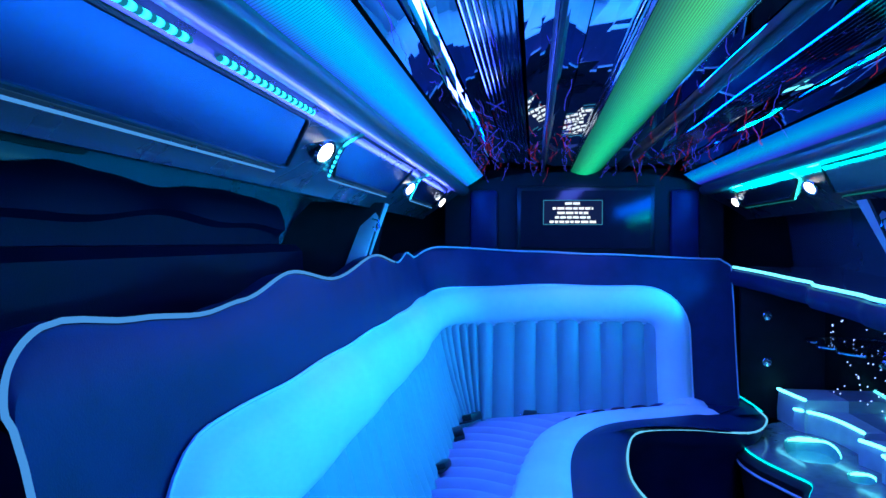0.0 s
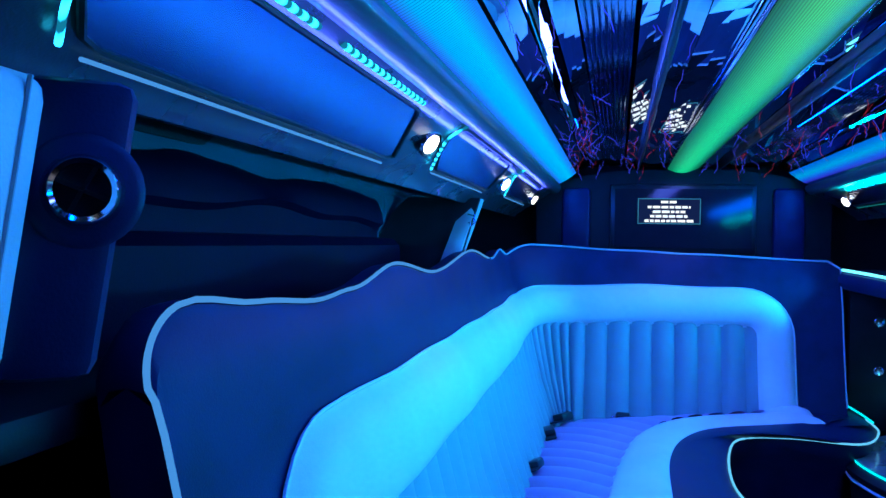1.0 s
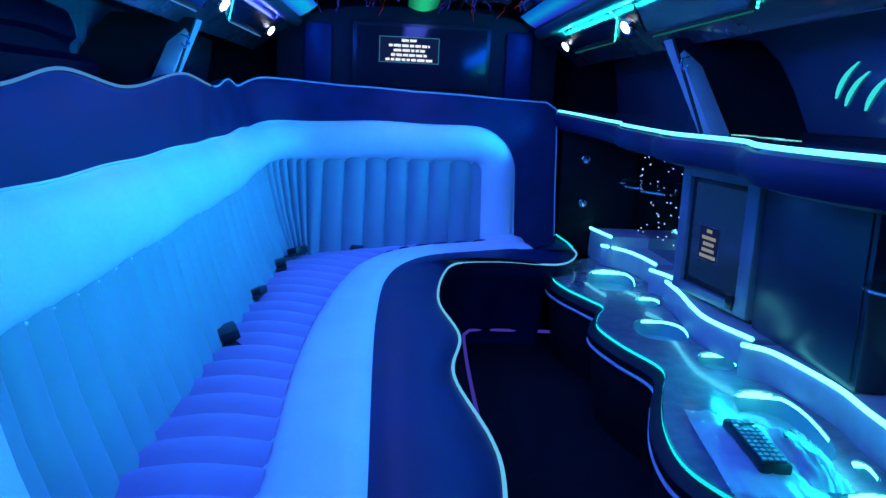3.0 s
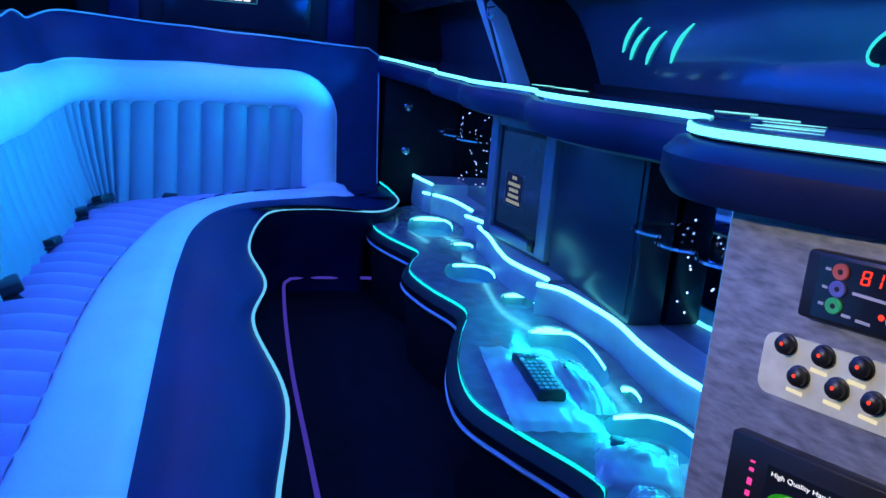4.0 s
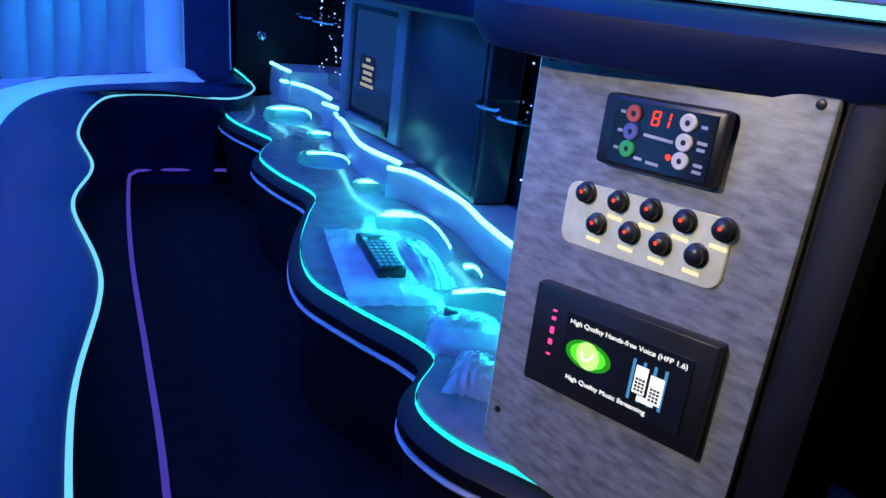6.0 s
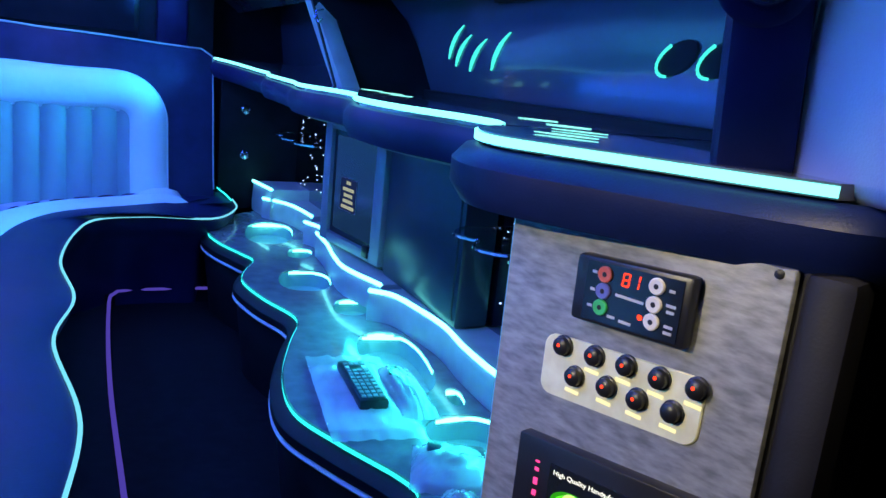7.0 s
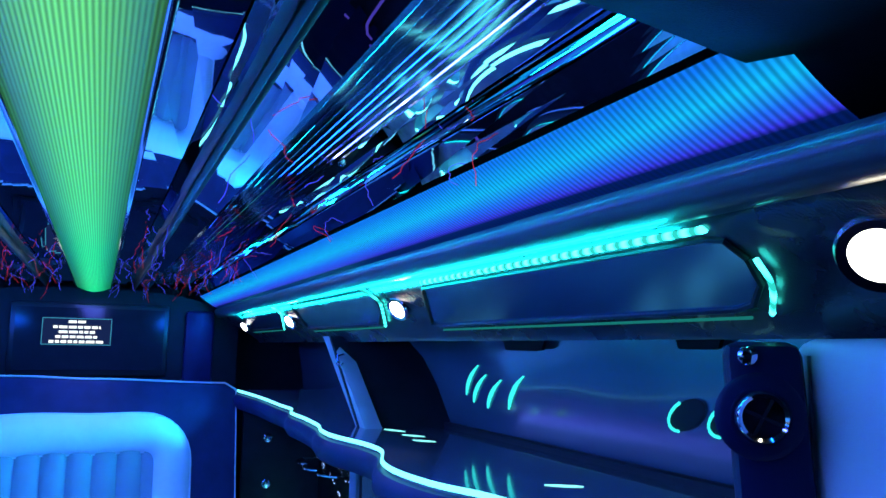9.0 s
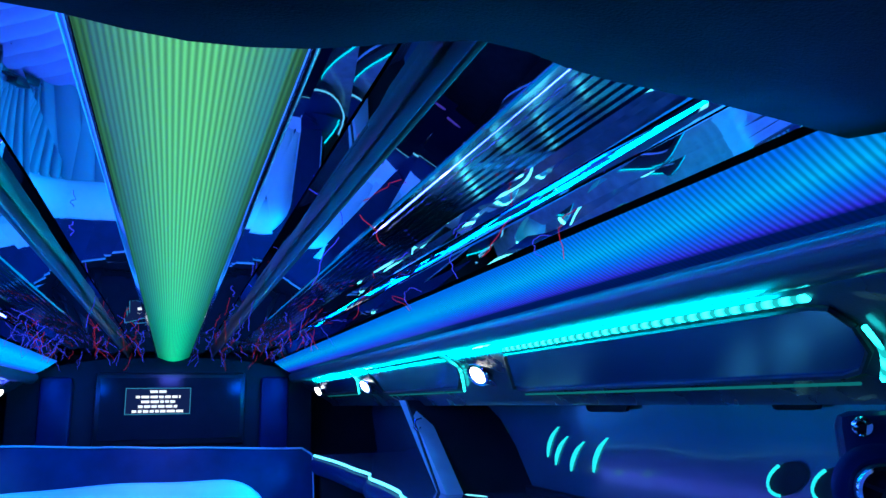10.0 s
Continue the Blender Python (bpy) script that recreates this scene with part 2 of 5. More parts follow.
def loft(rings, closed=False, cap=False, bm=None):
    """A skin over rows of points; closed: each row is a loop."""
    bm = bm or bmesh.new()
    vs = [[bm.verts.new(p) for p in r] for r in rings]
    n = len(vs[0])
    for a, b in zip(vs, vs[1:]):
        for i in range(n if closed else n - 1):
            k = (i + 1) % n
            bm.faces.new((a[i], a[k], b[k], b[i]))
    if cap and closed:
        bm.faces.new(vs[0])
        bm.faces.new(vs[-1])
    return bm


def tube(pts, r, n=6, bm=None, up=Vector((0, 0, 1))):
    pts = [Vector(p) for p in pts]
    rings = []
    for i, p in enumerate(pts):
        d = (pts[min(i + 1, len(pts) - 1)] - pts[max(i - 1, 0)]).normalized()
        u = d.cross(up)
        u = u.normalized() if u.length > 1e-4 else Vector((1, 0, 0))
        w = d.cross(u)
        rings.append([p + r * (math.cos(a) * u + math.sin(a) * w) for a in (2 * math.pi * k / n for k in range(n))])
    return loft(rings, True, True, bm)


def curve(points, steps=8):
    """Catmull-Rom through control points."""
    p = [Vector(q) for q in points]
    p = [2 * p[0] - p[1]] + p + [2 * p[-1] - p[-2]]
    out = []
    for i in range(1, len(p) - 2):
        a, b, c, d = p[i - 1:i + 3]
        for k in range(steps):
            s = k / steps
            out.append(0.5 * ((2 * b) + (c - a) * s + (2 * a - 5 * b + 4 * c - d) * s * s + (3 * b - a - 3 * c + d) * s ** 3))
    return out + [p[-2]]


def even(pts, n):
    """The line through pts, resampled to n + 1 points at even steps."""
    p = [Vector(q) for q in pts]
    run = [0.0]
    for a, b in zip(p, p[1:]):
        run.append(run[-1] + (b - a).length)
    out, k = [], 0
    for i in range(n + 1):
        s = run[-1] * i / n
        while k < len(p) - 2 and run[k + 1] < s:
            k += 1
        f = (s - run[k]) / max(1e-9, run[k + 1] - run[k])
        out.append(p[k].lerp(p[k + 1], min(1, max(0, f))))
    return out


def plate(outline, z0, z1, holes=(), bm=None):
    """A flat slab with an outline and holes, by filling its edges."""
    bm = bm or bmesh.new()
    loops = [[Vector((p[0], p[1], 0)) for p in loop] for loop in (outline, *holes)]
    flat = [p for loop in loops for p in loop]
    up = [bm.verts.new((p.x, p.y, z1)) for p in flat]
    low = [bm.verts.new((p.x, p.y, z0)) for p in flat]
    for a, b, c in tessellate_polygon(loops):
        bm.faces.new((up[a], up[b], up[c]))
        bm.faces.new((low[c], low[b], low[a]))
    k = 0
    for loop in loops:
        n = len(loop)
        for i in range(n):
            a, b = k + i, k + (i + 1) % n
            bm.faces.new((up[a], up[b], low[b], low[a]))
        k += n
    return bm


def disc(centre, r0, r1, depth, axis, n=28, bm=None, cap=True):
    """A short turned body: radius r0 at the base, r1 at depth along axis."""
    axis = Vector(axis).normalized()
    u = axis.orthogonal().normalized()
    w = axis.cross(u)
    c = Vector(centre)
    rings = [[c + axis * h + r * (math.cos(a) * u + math.sin(a) * w) for a in (2 * math.pi * k / n for k in range(n))]
             for r, h in ((r0, 0), (r1, depth))]
    return loft(rings, True, cap, bm)


def turned(centre, profile, axis, n=28, bm=None, cap=True):
    axis = Vector(axis).normalized()
    u = axis.orthogonal().normalized()
    w = axis.cross(u)
    c = Vector(centre)
    return loft([[c + axis * h + r * (math.cos(a) * u + math.sin(a) * w) for a in (2 * math.pi * k / n for k in range(n))]
                 for r, h in profile], True, cap, bm)


def smooth_line(table, s):
    """Eased steps through (s, value) pairs."""
    if s <= table[0][0]:
        return table[0][1]
    for (a, x), (b, y) in zip(table, table[1:]):
        if s <= b:
            f = (s - a) / (b - a)
            f = f * f * (3 - 2 * f)
            return x + (y - x) * f
    return table[-1][1]


# ---- the cabin's shell ----
solid("floor", box((CX - 1.06, -0.7, FLOOR - 0.05), (CX + 1.4, 4.1, FLOOR)), CARPET, "black carpet on the cabin floor", "floor", "structure")
for side, nm in ((-1, "wall_left"), (1, "wall_right")):
    x = CX + side * 1.03
    lo, hi = sorted((x, x + side * 0.04))
    if side < 0:
        solid(nm, box((lo, -0.7, FLOOR), (hi, 4.1, 1.6)), BLACK, "black outer wall behind the tinted windows", "wall", "structure")
    else:
        solid(nm, box((lo, -0.7, FLOOR), (hi, 4.1, 1.6)), BLACK, "black outer wall behind the bar", "wall", "structure")
solid("wall_rear", box((CX - 1.06, -0.75, FLOOR), (CX + 1.45, -0.7, 1.6)), BLACK, "black rear wall of the cabin", "wall", "structure")
solid("ceiling", box((CX - 1.06, -0.75, 1.56), (CX + 1.45, 4.1, 1.6)), HEADLINER, "black cloth roof lining of the cabin", "ceiling", "structure")

# far partition with its arched top
top = even(curve([(CX + x, z, 0) for x, z in [(-0.64, 1.34), (-0.55, 1.42), (-0.3, 1.475), (0, 1.483), (0.3, 1.475), (0.55, 1.42), (0.64, 1.34)]]), 40)
part_wall = loft([[(p.x, 3.70, 0.5) for p in top], [(p.x, 3.70, p.y) for p in top], [(p.x, 3.86, p.y) for p in top], [(p.x, 3.86, 0.5) for p in top]])
partition = solid("wall_front", part_wall, BLACK, "black padded partition with an arched top and a monitor", "partition", "structure")
solid("wall_front_outer", box((CX - 1.06, 3.87, FLOOR), (CX + 1.45, 3.9, 1.6)), BLACK, "black wall behind the front partition", "wall", "structure")
for x in (-0.52, 0.40):
    part("pad", box((CX + x, 3.672, 1.0), (CX + x + 0.13, 3.71, 1.40), 0.02), DARK, partition, "dark upright pad")
mon = thing("wall_monitor", (CX, 3.69, 1.1), "black wall monitor showing a small white message box", "monitor")
part("bezel", box((CX - 0.30, 3.675, 1.105), (CX + 0.33, 3.70, 1.415), 0.008), PLASTIC, mon)
part("screen", box((CX - 0.28, 3.669, 1.13), (CX + 0.31, 3.677, 1.395)), SCREEN, mon)


def message(owner, m, w, h, text_material, frame_material):
    """A lit outlined box with five short bars of writing, in its own plane."""
    fr = bmesh.new()
    t = w * 0.012
    for lo, hi in (((-w / 2, -0.001, -h / 2), (w / 2, 0, -h / 2 + t)), ((-w / 2, -0.001, h / 2 - t), (w / 2, 0, h / 2)),
                   ((-w / 2, -0.001, -h / 2 + t), (-w / 2 + t, 0, h / 2 - t)), ((w / 2 - t, -0.001, -h / 2 + t), (w / 2, 0, h / 2 - t))):
        box(lo, hi, bm=fr)
    fr.transform(m)
    part("message_frame", fr, frame_material, owner, "thin blue lit outline", False)
    part("message_field", box((-w / 2 + t, -0.0002, -h / 2 + t), (w / 2 - t, 0.0006, h / 2 - t), m=m), NAVY, owner, "dark blue message field", False)
    for k, (half, z) in enumerate(((0.13, 0.36), (0.34, 0.16), (0.26, -0.02), (0.30, -0.2), (0.39, -0.38))):
        b, x = bmesh.new(), -half
        r = random.Random(k)
        while x < half - 0.02:
            e = min(half, x + r.uniform(0.05, 0.13))
            box((x * w, -0.001, z * h - 0.05 * h), (e * w, 0, z * h + 0.05 * h), bm=b)
            x = e + 0.02
        b.transform(m)
        part("text_line", b, text_material, owner, "unreadable white writing", False)


message(mon, pose(0.208, 3.668, 1.294), 0.272, 0.115, E_TEXT, E_FRAMEBLUE)

# mirrored ceiling: long slats each side of the middle light
ceiling_mirror = thing("mirror_ceiling", (CX, 2.1, 1.5), "mirrored ceiling of long strips with ribbed bands", "ceiling", kind="structure")
Y0, Y1 = 0.36, 3.72
for side in (-1, 1):
    for a, b, za, zb in ((0.06, 0.135, 1.500, 1.497), (0.137, 0.172, 1.496, 1.505), (0.183, 0.236, 1.505, 1.491), (0.335, 0.372, 1.503, 1.495), (0.374, 0.412, 1.490, 1.499), (0.414, 0.455, 1.496, 1.476)):
        rows = []
        for k in range(15):
            y = Y0 + (Y1 - Y0) * k / 14
            w = 0.0012 * math.sin(k * 1.7 + side + a * 30)
            rows.append([(CX + side * a, y, za + w), (CX + side * (a + b) / 2, y, (za + zb) / 2 + w * 0.4), (CX + side * b, y, zb - w), (CX + side * b, y, zb + 0.02), (CX + side * a, y, za + 0.02)])
        part("mirror_strip", loft(rows, True, True), MIRROR, ceiling_mirror, "", False)
    ribs = bmesh.new()
    for k in range(9):
        a = 0.24 + k * 0.0103
        loft([[(CX + side * a, y, 1.503), (CX + side * (a + 0.005), y, 1.493), (CX + side * (a + 0.0098), y, 1.503)] for y in (Y0, Y1)], True, True, ribs)
    part("ribbed_band", ribs, RIB_MIRROR, ceiling_mirror, "ribbed mirror band", False)
    part("divider", box((CX + side * 0.1775 - 0.004, Y0, 1.486), (CX + side * 0.1775 + 0.004, Y1, 1.51), 0.002), PLASTIC, ceiling_mirror)


def half_round(x0, x1, z0, z1, drop, ya, yb, n=14, ny=2):
    rows = []
    for j in range(ny + 1):
        y = ya + (yb - ya) * j / ny
        rows.append([(x0 + (x1 - x0) * k / n, y, z0 + (z1 - z0) * k / n - drop * math.sin(math.pi * k / n)) for k in range(n + 1)])
    return loft(rows)


MX = CX + 0.012
L_MID = ribbed_light("middle_strip_light", [(0.0, (0.13, 0.62, 0.20)), (0.25, (0.07, 0.66, 0.20)), (0.5, (0.02, 0.72, 0.22)), (1.0, (0.01, 0.75, 0.30))], "Y", 0.46, 3.7, 1.15, 0.0042, (MX, 0.004, 0.068, 0.22), "X")
SIDE = [(0.0, (0.02, 0.03, 0.35)), (0.2, (0.02, 0.08, 0.9)), (0.42, (0.0, 0.42, 1.0)), (0.75, (0.0, 0.55, 1.0)), (1.0, (0.01, 0.2, 1.0))]
strip = thing("middle_light_strip", (CX, 2.1, 1.48), "ribbed acrylic ceiling light strip glowing green", "light strip")
part("cover", half_round(MX - 0.065, MX + 0.065, 1.487, 1.487, 0.018, Y0, 3.7), L_MID, strip)
for side in (-1, 1):
    part("edge_rail", box((MX + side * 0.069 - 0.004, Y0, 1.482), (MX + side * 0.069 + 0.004, 3.7, 1.498), 0.002), CHROME, strip)
for side, nm in ((-1, "left"), (1, "right")):
    xi, xo = CX + side * 0.462, CX + side * 0.555
    lo, hi = sorted((xi, xo))
    mat = ribbed_light("side_strip_light_" + nm, SIDE if side < 0 else [(0.0, (0.0, 0.16, 0.9)), (0.28, (0.0, 0.48, 1.0)), (0.5, (0.01, 0.14, 1.0)), (0.66, (0.03, 0.03, 0.75)), (0.72, (0.0, 0.008, 0.10)), (1.0, (0.0, 0.008, 0.10))], "X", lo, hi, 1.25 if side < 0 else 1.0, 0.009)
    st = thing("side_light_strip", ((xi + xo) / 2, 2.1, 1.42), "ribbed acrylic side light strip glowing blue", "light strip", "side light strips")
    part("cover", half_round(xi - side * 0.004, xo, 1.468, 1.409, 0.006, 0.38, 3.68), mat, st)
    part("edge_rail", tube([(xo, 0.36, 1.404), (xo, 3.68, 1.404)], 0.006, 8), PLASTIC, st)

# side valances: a sloping padded panel with mirror panes and reading spots


def val(side, u, y, h=0.0):
    """A point of the valance: u from its upper edge (0) to its lower edge (1), h proud of it."""
    x, z = 0.565 + (0.745 - 0.565) * u, 1.382 + (1.268 - 1.382) * u
    return Vector((CX + side * (x - h * 0.535), y, z - h * 0.845))


# mirror panes: upper edge from y to y, lower edge from y to y, and their places across the slope
PANES = ((0.575, 1.34, 0.625, 1.495, 0.17, 0.735), (1.62, 2.34, 1.78, 2.49, 0.06, 0.64), (2.57, 3.24, 2.83, 3.48, 0.0, 0.56))


def valance(side):
    v = thing("side_valance", (CX + side * 0.65, 2.0, 1.27), "black padded overhead valance with mirror panes edged in light", "valance", "side valances", "structure")
    prof = [(-0.06, 0.0), (0, 0.006), (0.5, 0.0), (0.94, 0.0), (1.0, 0.006), (1.06, -0.004), (1.05, -0.03)]
    bm = bmesh.new()
    ys = [-0.68] + [0.2 + 3.5 * k / 20 for k in range(21)]
    loft([[val(side, u, y, h) for u, h in prof] for y in ys], bm=bm)
    part("panel", bm, VINYL, v)
    bulge = [(-0.22, -0.004), (-0.20, 0.008), (-0.14, 0.017), (-0.07, 0.019), (-0.01, 0.014), (0.03, 0.006), (0.04, -0.004)]
    part("cove_roll", loft([[val(side, u, y, h) for u, h in bulge] for y in (0.30, 1.0, 2.0, 3.0, 3.68)]), COVE, v, "glossy padded roll above the panes")
    diodes = E_VALANCE if side < 0 else E_VALANCE_GREEN
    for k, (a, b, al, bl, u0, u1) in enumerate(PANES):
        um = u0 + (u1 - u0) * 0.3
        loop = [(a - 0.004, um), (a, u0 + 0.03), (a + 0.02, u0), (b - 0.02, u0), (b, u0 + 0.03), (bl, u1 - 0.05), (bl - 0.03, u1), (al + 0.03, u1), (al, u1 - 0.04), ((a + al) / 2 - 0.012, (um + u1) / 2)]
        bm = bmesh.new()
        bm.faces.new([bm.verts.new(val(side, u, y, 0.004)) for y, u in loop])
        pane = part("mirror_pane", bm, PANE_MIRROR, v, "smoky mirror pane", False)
        rim = [val(side, u, y, 0.005) for y, u in loop]
        part("pane_rim", tube(rim + rim[:1], 0.004, 6), PLASTIC, pane)
        runs = ((a + 0.005, b - 0.04),) if k or side > 0 else ((a + 0.10, 0.856), (0.93, 1.305))
        for ya, yb in runs:
            top_line = [val(side, u0 - 0.07, ya, 0.006), val(side, u0 - 0.07, yb, 0.006)]
            part("light_strip", tube(even(top_line, 6), 0.0045 if k == 0 else 0.0036, 8), diodes, pane, "row of small blue-green diodes", False)
        part("lower_light", tube([val(side, u1 + 0.06, al + 0.02, 0.007), val(side, u1 + 0.06, bl - 0.02, 0.007)], 0.0022, 6), E_CYANDIM if side < 0 else E_LOWLINE, pane, "thin light line below the pane")
        end = [val(side, u, y, 0.009) for y, u in ((a - 0.012, u0 - 0.05), (a - 0.018, um), ((a + al) / 2 - 0.028, (um + u1) / 2), (al - 0.016, u1 + 0.02))]
        part("end_light", tube(curve(end[1:] if k == 0 else end, 5), 0.0032, 6), diodes, pane, "short blue-green light strip", False)
    return v


for side in (-1, 1):
    valance(side)


def spot(side, y):
    nrm = Vector((-side * 0.78, -0.30, -0.55)).normalized()
    c = val(side, 0.38, y, 0.008)
    s = thing("reading_spot", c, "round chrome reading spot, lit warm white", "spot lamp", "reading spots")
    part("ring", turned(c, ((0.024, -0.025), (0.027, 0.0), (0.029, 0.006), (0.026, 0.010), (0.0205, 0.009), (0.0195, 0.004)) if y > 1 else ((0.030, -0.025), (0.034, 0.0), (0.036, 0.008), (0.033, 0.013), (0.0245, 0.011), (0.0225, 0.005)), nrm, cap=False), CHROME, s, "chrome ring")
    part("lens", turned(c, ((0.020, 0.003), (0.018, 0.0065), (0.010, 0.0076), (0.002, 0.008)) if y > 1 else ((0.0232, 0.005), (0.0212, 0.0085), (0.014, 0.0098), (0.003, 0.010)), nrm), E_SPOT, s, "bright warm lens")


for y in SPOT_Y:
    for side in (-1, 1):
        spot(side, y)

# rear header with a curved front edge
edge = even(curve([(CX + x, y, 0) for x, y in ((-0.72, 0.52), (-0.52, 0.47), (-0.3, 0.435), (-0.09, 0.407), (0.0, 0.422), (0.07, 0.412), (0.155, 0.375), (0.23, 0.396), (0.34, 0.411), (0.46, 0.435), (0.52, 0.45), (0.72, 0.52))]), 48)
rows = []
for y_in, z in ((0.02, 1.545), (0.0, 1.50), (-0.004, 1.472), (-0.02, 1.458), (-0.08, 1.45), (-1.2, 1.44)):
    rows.append([(p.x, p.y + y_in if y_in > -1 else -0.69, z - 0.05 * max(0.0, min(1.0, (abs(p.x - CX) - 0.52) / 0.10)) ** 1.5) for p in edge])
solid("rear_header", loft(rows), HEADLINER, "black cloth rear header with a curved front edge", "header", "structure")

# hanging light fibres over the far half
E_FIBRE_RED = glow("red_fibre_light", (0.9, 0.05, 0.14), 0.4)
rf = random.Random(9)
for nm, mat, count, words in (("light_fibres", E_FIBRE, 85, "thin curly blue light fibres hanging from the ceiling"), ("light_fibres", E_FIBRE_RED, 38, "thin curly red light fibres hanging from the ceiling")):
    fib = bmesh.new()
    for k in range(count):
        y = rf.uniform(2.2, 3.55) if k < count * 0.75 else rf.uniform(0.8, 2.2)
        x = CX + rf.choice((-1, 1)) * rf.uniform(0.09, 0.45)
        ln = rf.uniform(0.018, 0.07)
        pts, px, py = [], x, y
        bend = rf.uniform(-1, 1) * 0.006
        for j in range(8):
            pts.append((px, py, 1.489 - ln * j / 7))
            px, py = px + rf.uniform(-1, 1) * 0.005 + bend, py + rf.uniform(-1, 1) * 0.007
        tube(pts, 0.0006, 3, fib, up=Vector((0, 1, 0)))
    solid(nm, fib, mat, words, "fibre lights", "stuff")

# ---- the lounge seat: an L along the left wall and across the far end ----
BX, BY, RC = -0.46, 3.385, 0.30
S_ARC = BY - RC                      # s runs along y, round the corner, then along x
ARC = RC * math.pi / 2
S_END = S_ARC + ARC + (0.84 - (BX + RC))


def back_path(s):
    """Plan place and inward way at s along the back's top line."""
    if s < S_ARC:
        return Vector((BX, s)), Vector((1, 0))
    if s < S_ARC + ARC:
        a = (s - S_ARC) / RC
        c = Vector((BX + RC, S_ARC))
        w = Vector((-math.cos(a), math.sin(a)))
        return c + RC * w, -w
    return Vector((BX + RC + s - S_ARC - ARC, BY)), Vector((0, -1))


LEAN_IN = ((0.40, 0.205), (0.45, 0.19), (0.60, 0.135), (0.75, 0.095), (0.93, 0.06), (1.0, 0.035), (1.16, 0.0))


def back_at(s, z, h=0.0):
    p, w = back_path(s)
    d = h
    for (a, x), (b, y) in zip(LEAN_IN, LEAN_IN[1:]):
        if a <= z <= b:
            d += x + (y - x) * (z - a) / (b - a)
            break
    q = p + w * d
    return Vector((q.x, q.y, z))


TOPLINE = ((0.80, 1.073), (0.94, 1.061), (1.13, 1.050), (1.27, 1.058), (1.55, 1.093), (1.85, 1.066), (2.38, 1.112), (2.72, 1.082), (2.95, 1.112), (3.09, 1.092), (3.32, 1.132), (3.75, 1.115), (4.0, 1.105), (S_END - 0.03, 1.088), (S_END, 1.06))


def top_z(s):
    """Height of the back's top line, with a round near corner."""
    if s < 0.80:
        return 1.0 + 0.073 * math.sqrt(max(0.0, 1 - ((0.80 - s) / 0.10) ** 2))
    return smooth_line(TOPLINE, s)


sofa = thing("lounge_seat", (0, 2.0, FLOOR), "L-shaped white and dark leather lounge seat along the wall", "sofa")
ss = [0.70, 0.7005, 0.702, 0.705, 0.709, 0.715, 0.723, 0.732, 0.742, 0.755] + [0.77 + (S_END - 0.78) * k / 110 for k in range(111)] + [S_END]
rows = []
for s0 in ss:
    zt = top_z(s0)

    def back_near(z, h, s1=s0):
        return back_at(s1 - max(0.0, 1 - (s1 - 0.70) / 0.25) * min(0.11, 0.03 * max(0, 1.0 - z)), z, h)

    row = [back_near(0.42, -0.10)] + [back_near(zt - 0.02, -0.055), back_near(zt - 0.004, -0.04), back_near(zt, -0.02)]
    row += [back_near(zt - 0.004, 0.0), back_near(zt - 0.02, 0.008)] + [back_near(zz, 0.004) for zz in (0.98, 0.93, 0.85, 0.75, 0.6, 0.45, 0.40)]
    rows.append(row)
part("upper_back", loft(rows), DARK, sofa, "dark leather upper back with a wavy top")
for s, nm in ((0.70, "end_panel"), (S_END, "end_panel")):
    bm = bmesh.new()
    zt = top_z(s)
    sgn = -0.012 if s < 1 else 0.012
    lead = (lambda z: -min(0.11, 0.03 * max(0, 1.0 - z))) if s < 1 else (lambda z: 0.0)
    loop = [back_at(s + lead(z), z, h) for z, h in ((0.42, -0.10), (zt - 0.02, -0.055), (zt, -0.02), (zt - 0.02, 0.006), (0.93, 0.004), (0.75, 0.004), (0.6, 0.004), (0.42, 0.004))]
    bm.faces.new([bm.verts.new(p) for p in loop])
    part(nm, bm, DARK, sofa, "", False)
pipe = [back_at(s, top_z(s) + 0.001, 0.002) for s in ss]
near = [back_at(0.70 - min(0.11, 0.03 * max(0, 1.0 - z)), z, 0.006) for z in (0.42, 0.5, 0.6, 0.7, 0.8, 0.9, 0.96, 0.99)]
part("piping", tube(near + pipe[:66], 0.0034, 8), E_CYANDIM, sofa, "thin lit blue piping")
part("piping", tube(pipe[66:], 0.004, 6), GREYTRIM, sofa, "thin pale piping")
far_end = [back_at(S_END, z, 0.01) for z in (1.06, 1.0, 0.9, 0.8, 0.7, 0.6, 0.54)]
part("piping", tube(far_end, 0.003, 6), GREYTRIM, sofa, "thin pale piping")

# white padded frame: up the near end, along, and down at the right end
S_A, S_B, Z_T, RAD = 0.93, S_END - 0.25, 0.845, 0.11
line = [(S_A, 0.44 + 0.05 * k) for k in range(6)]
line += [(S_A + RAD - RAD * math.cos(a), Z_T - RAD + RAD * math.sin(a)) for a in (math.pi / 2 * k / 8 for k in range(9))]
line += [(S_A + RAD + (S_B - S_A - 2 * RAD) * k / 90, Z_T + 0.002 * math.sin(k * 0.5)) for k in range(1, 90)]
line += [(S_B - RAD + RAD * math.sin(a), Z_T - RAD + RAD * math.cos(a)) for a in (math.pi / 2 * k / 8 for k in range(9))]
line += [(S_B, 0.70 - 0.05 * k) for k in range(5)]
RISE = ((0.0, -0.028), (1.2, -0.024), (2.5, -0.012), (3.0, 0.010), (3.35, 0.036), (3.9, 0.054), (6.0, 0.054))
PADW = ((0.0, 0.205), (1.2, 0.185), (2.5, 0.185), (3.4, 0.16), (4.2, 0.15), (6.0, 0.15))
line = [(s, z + (smooth_line(RISE, s) * min(1.0, (z - 0.6) / 0.15) if z > 0.6 else 0)) for s, z in line]


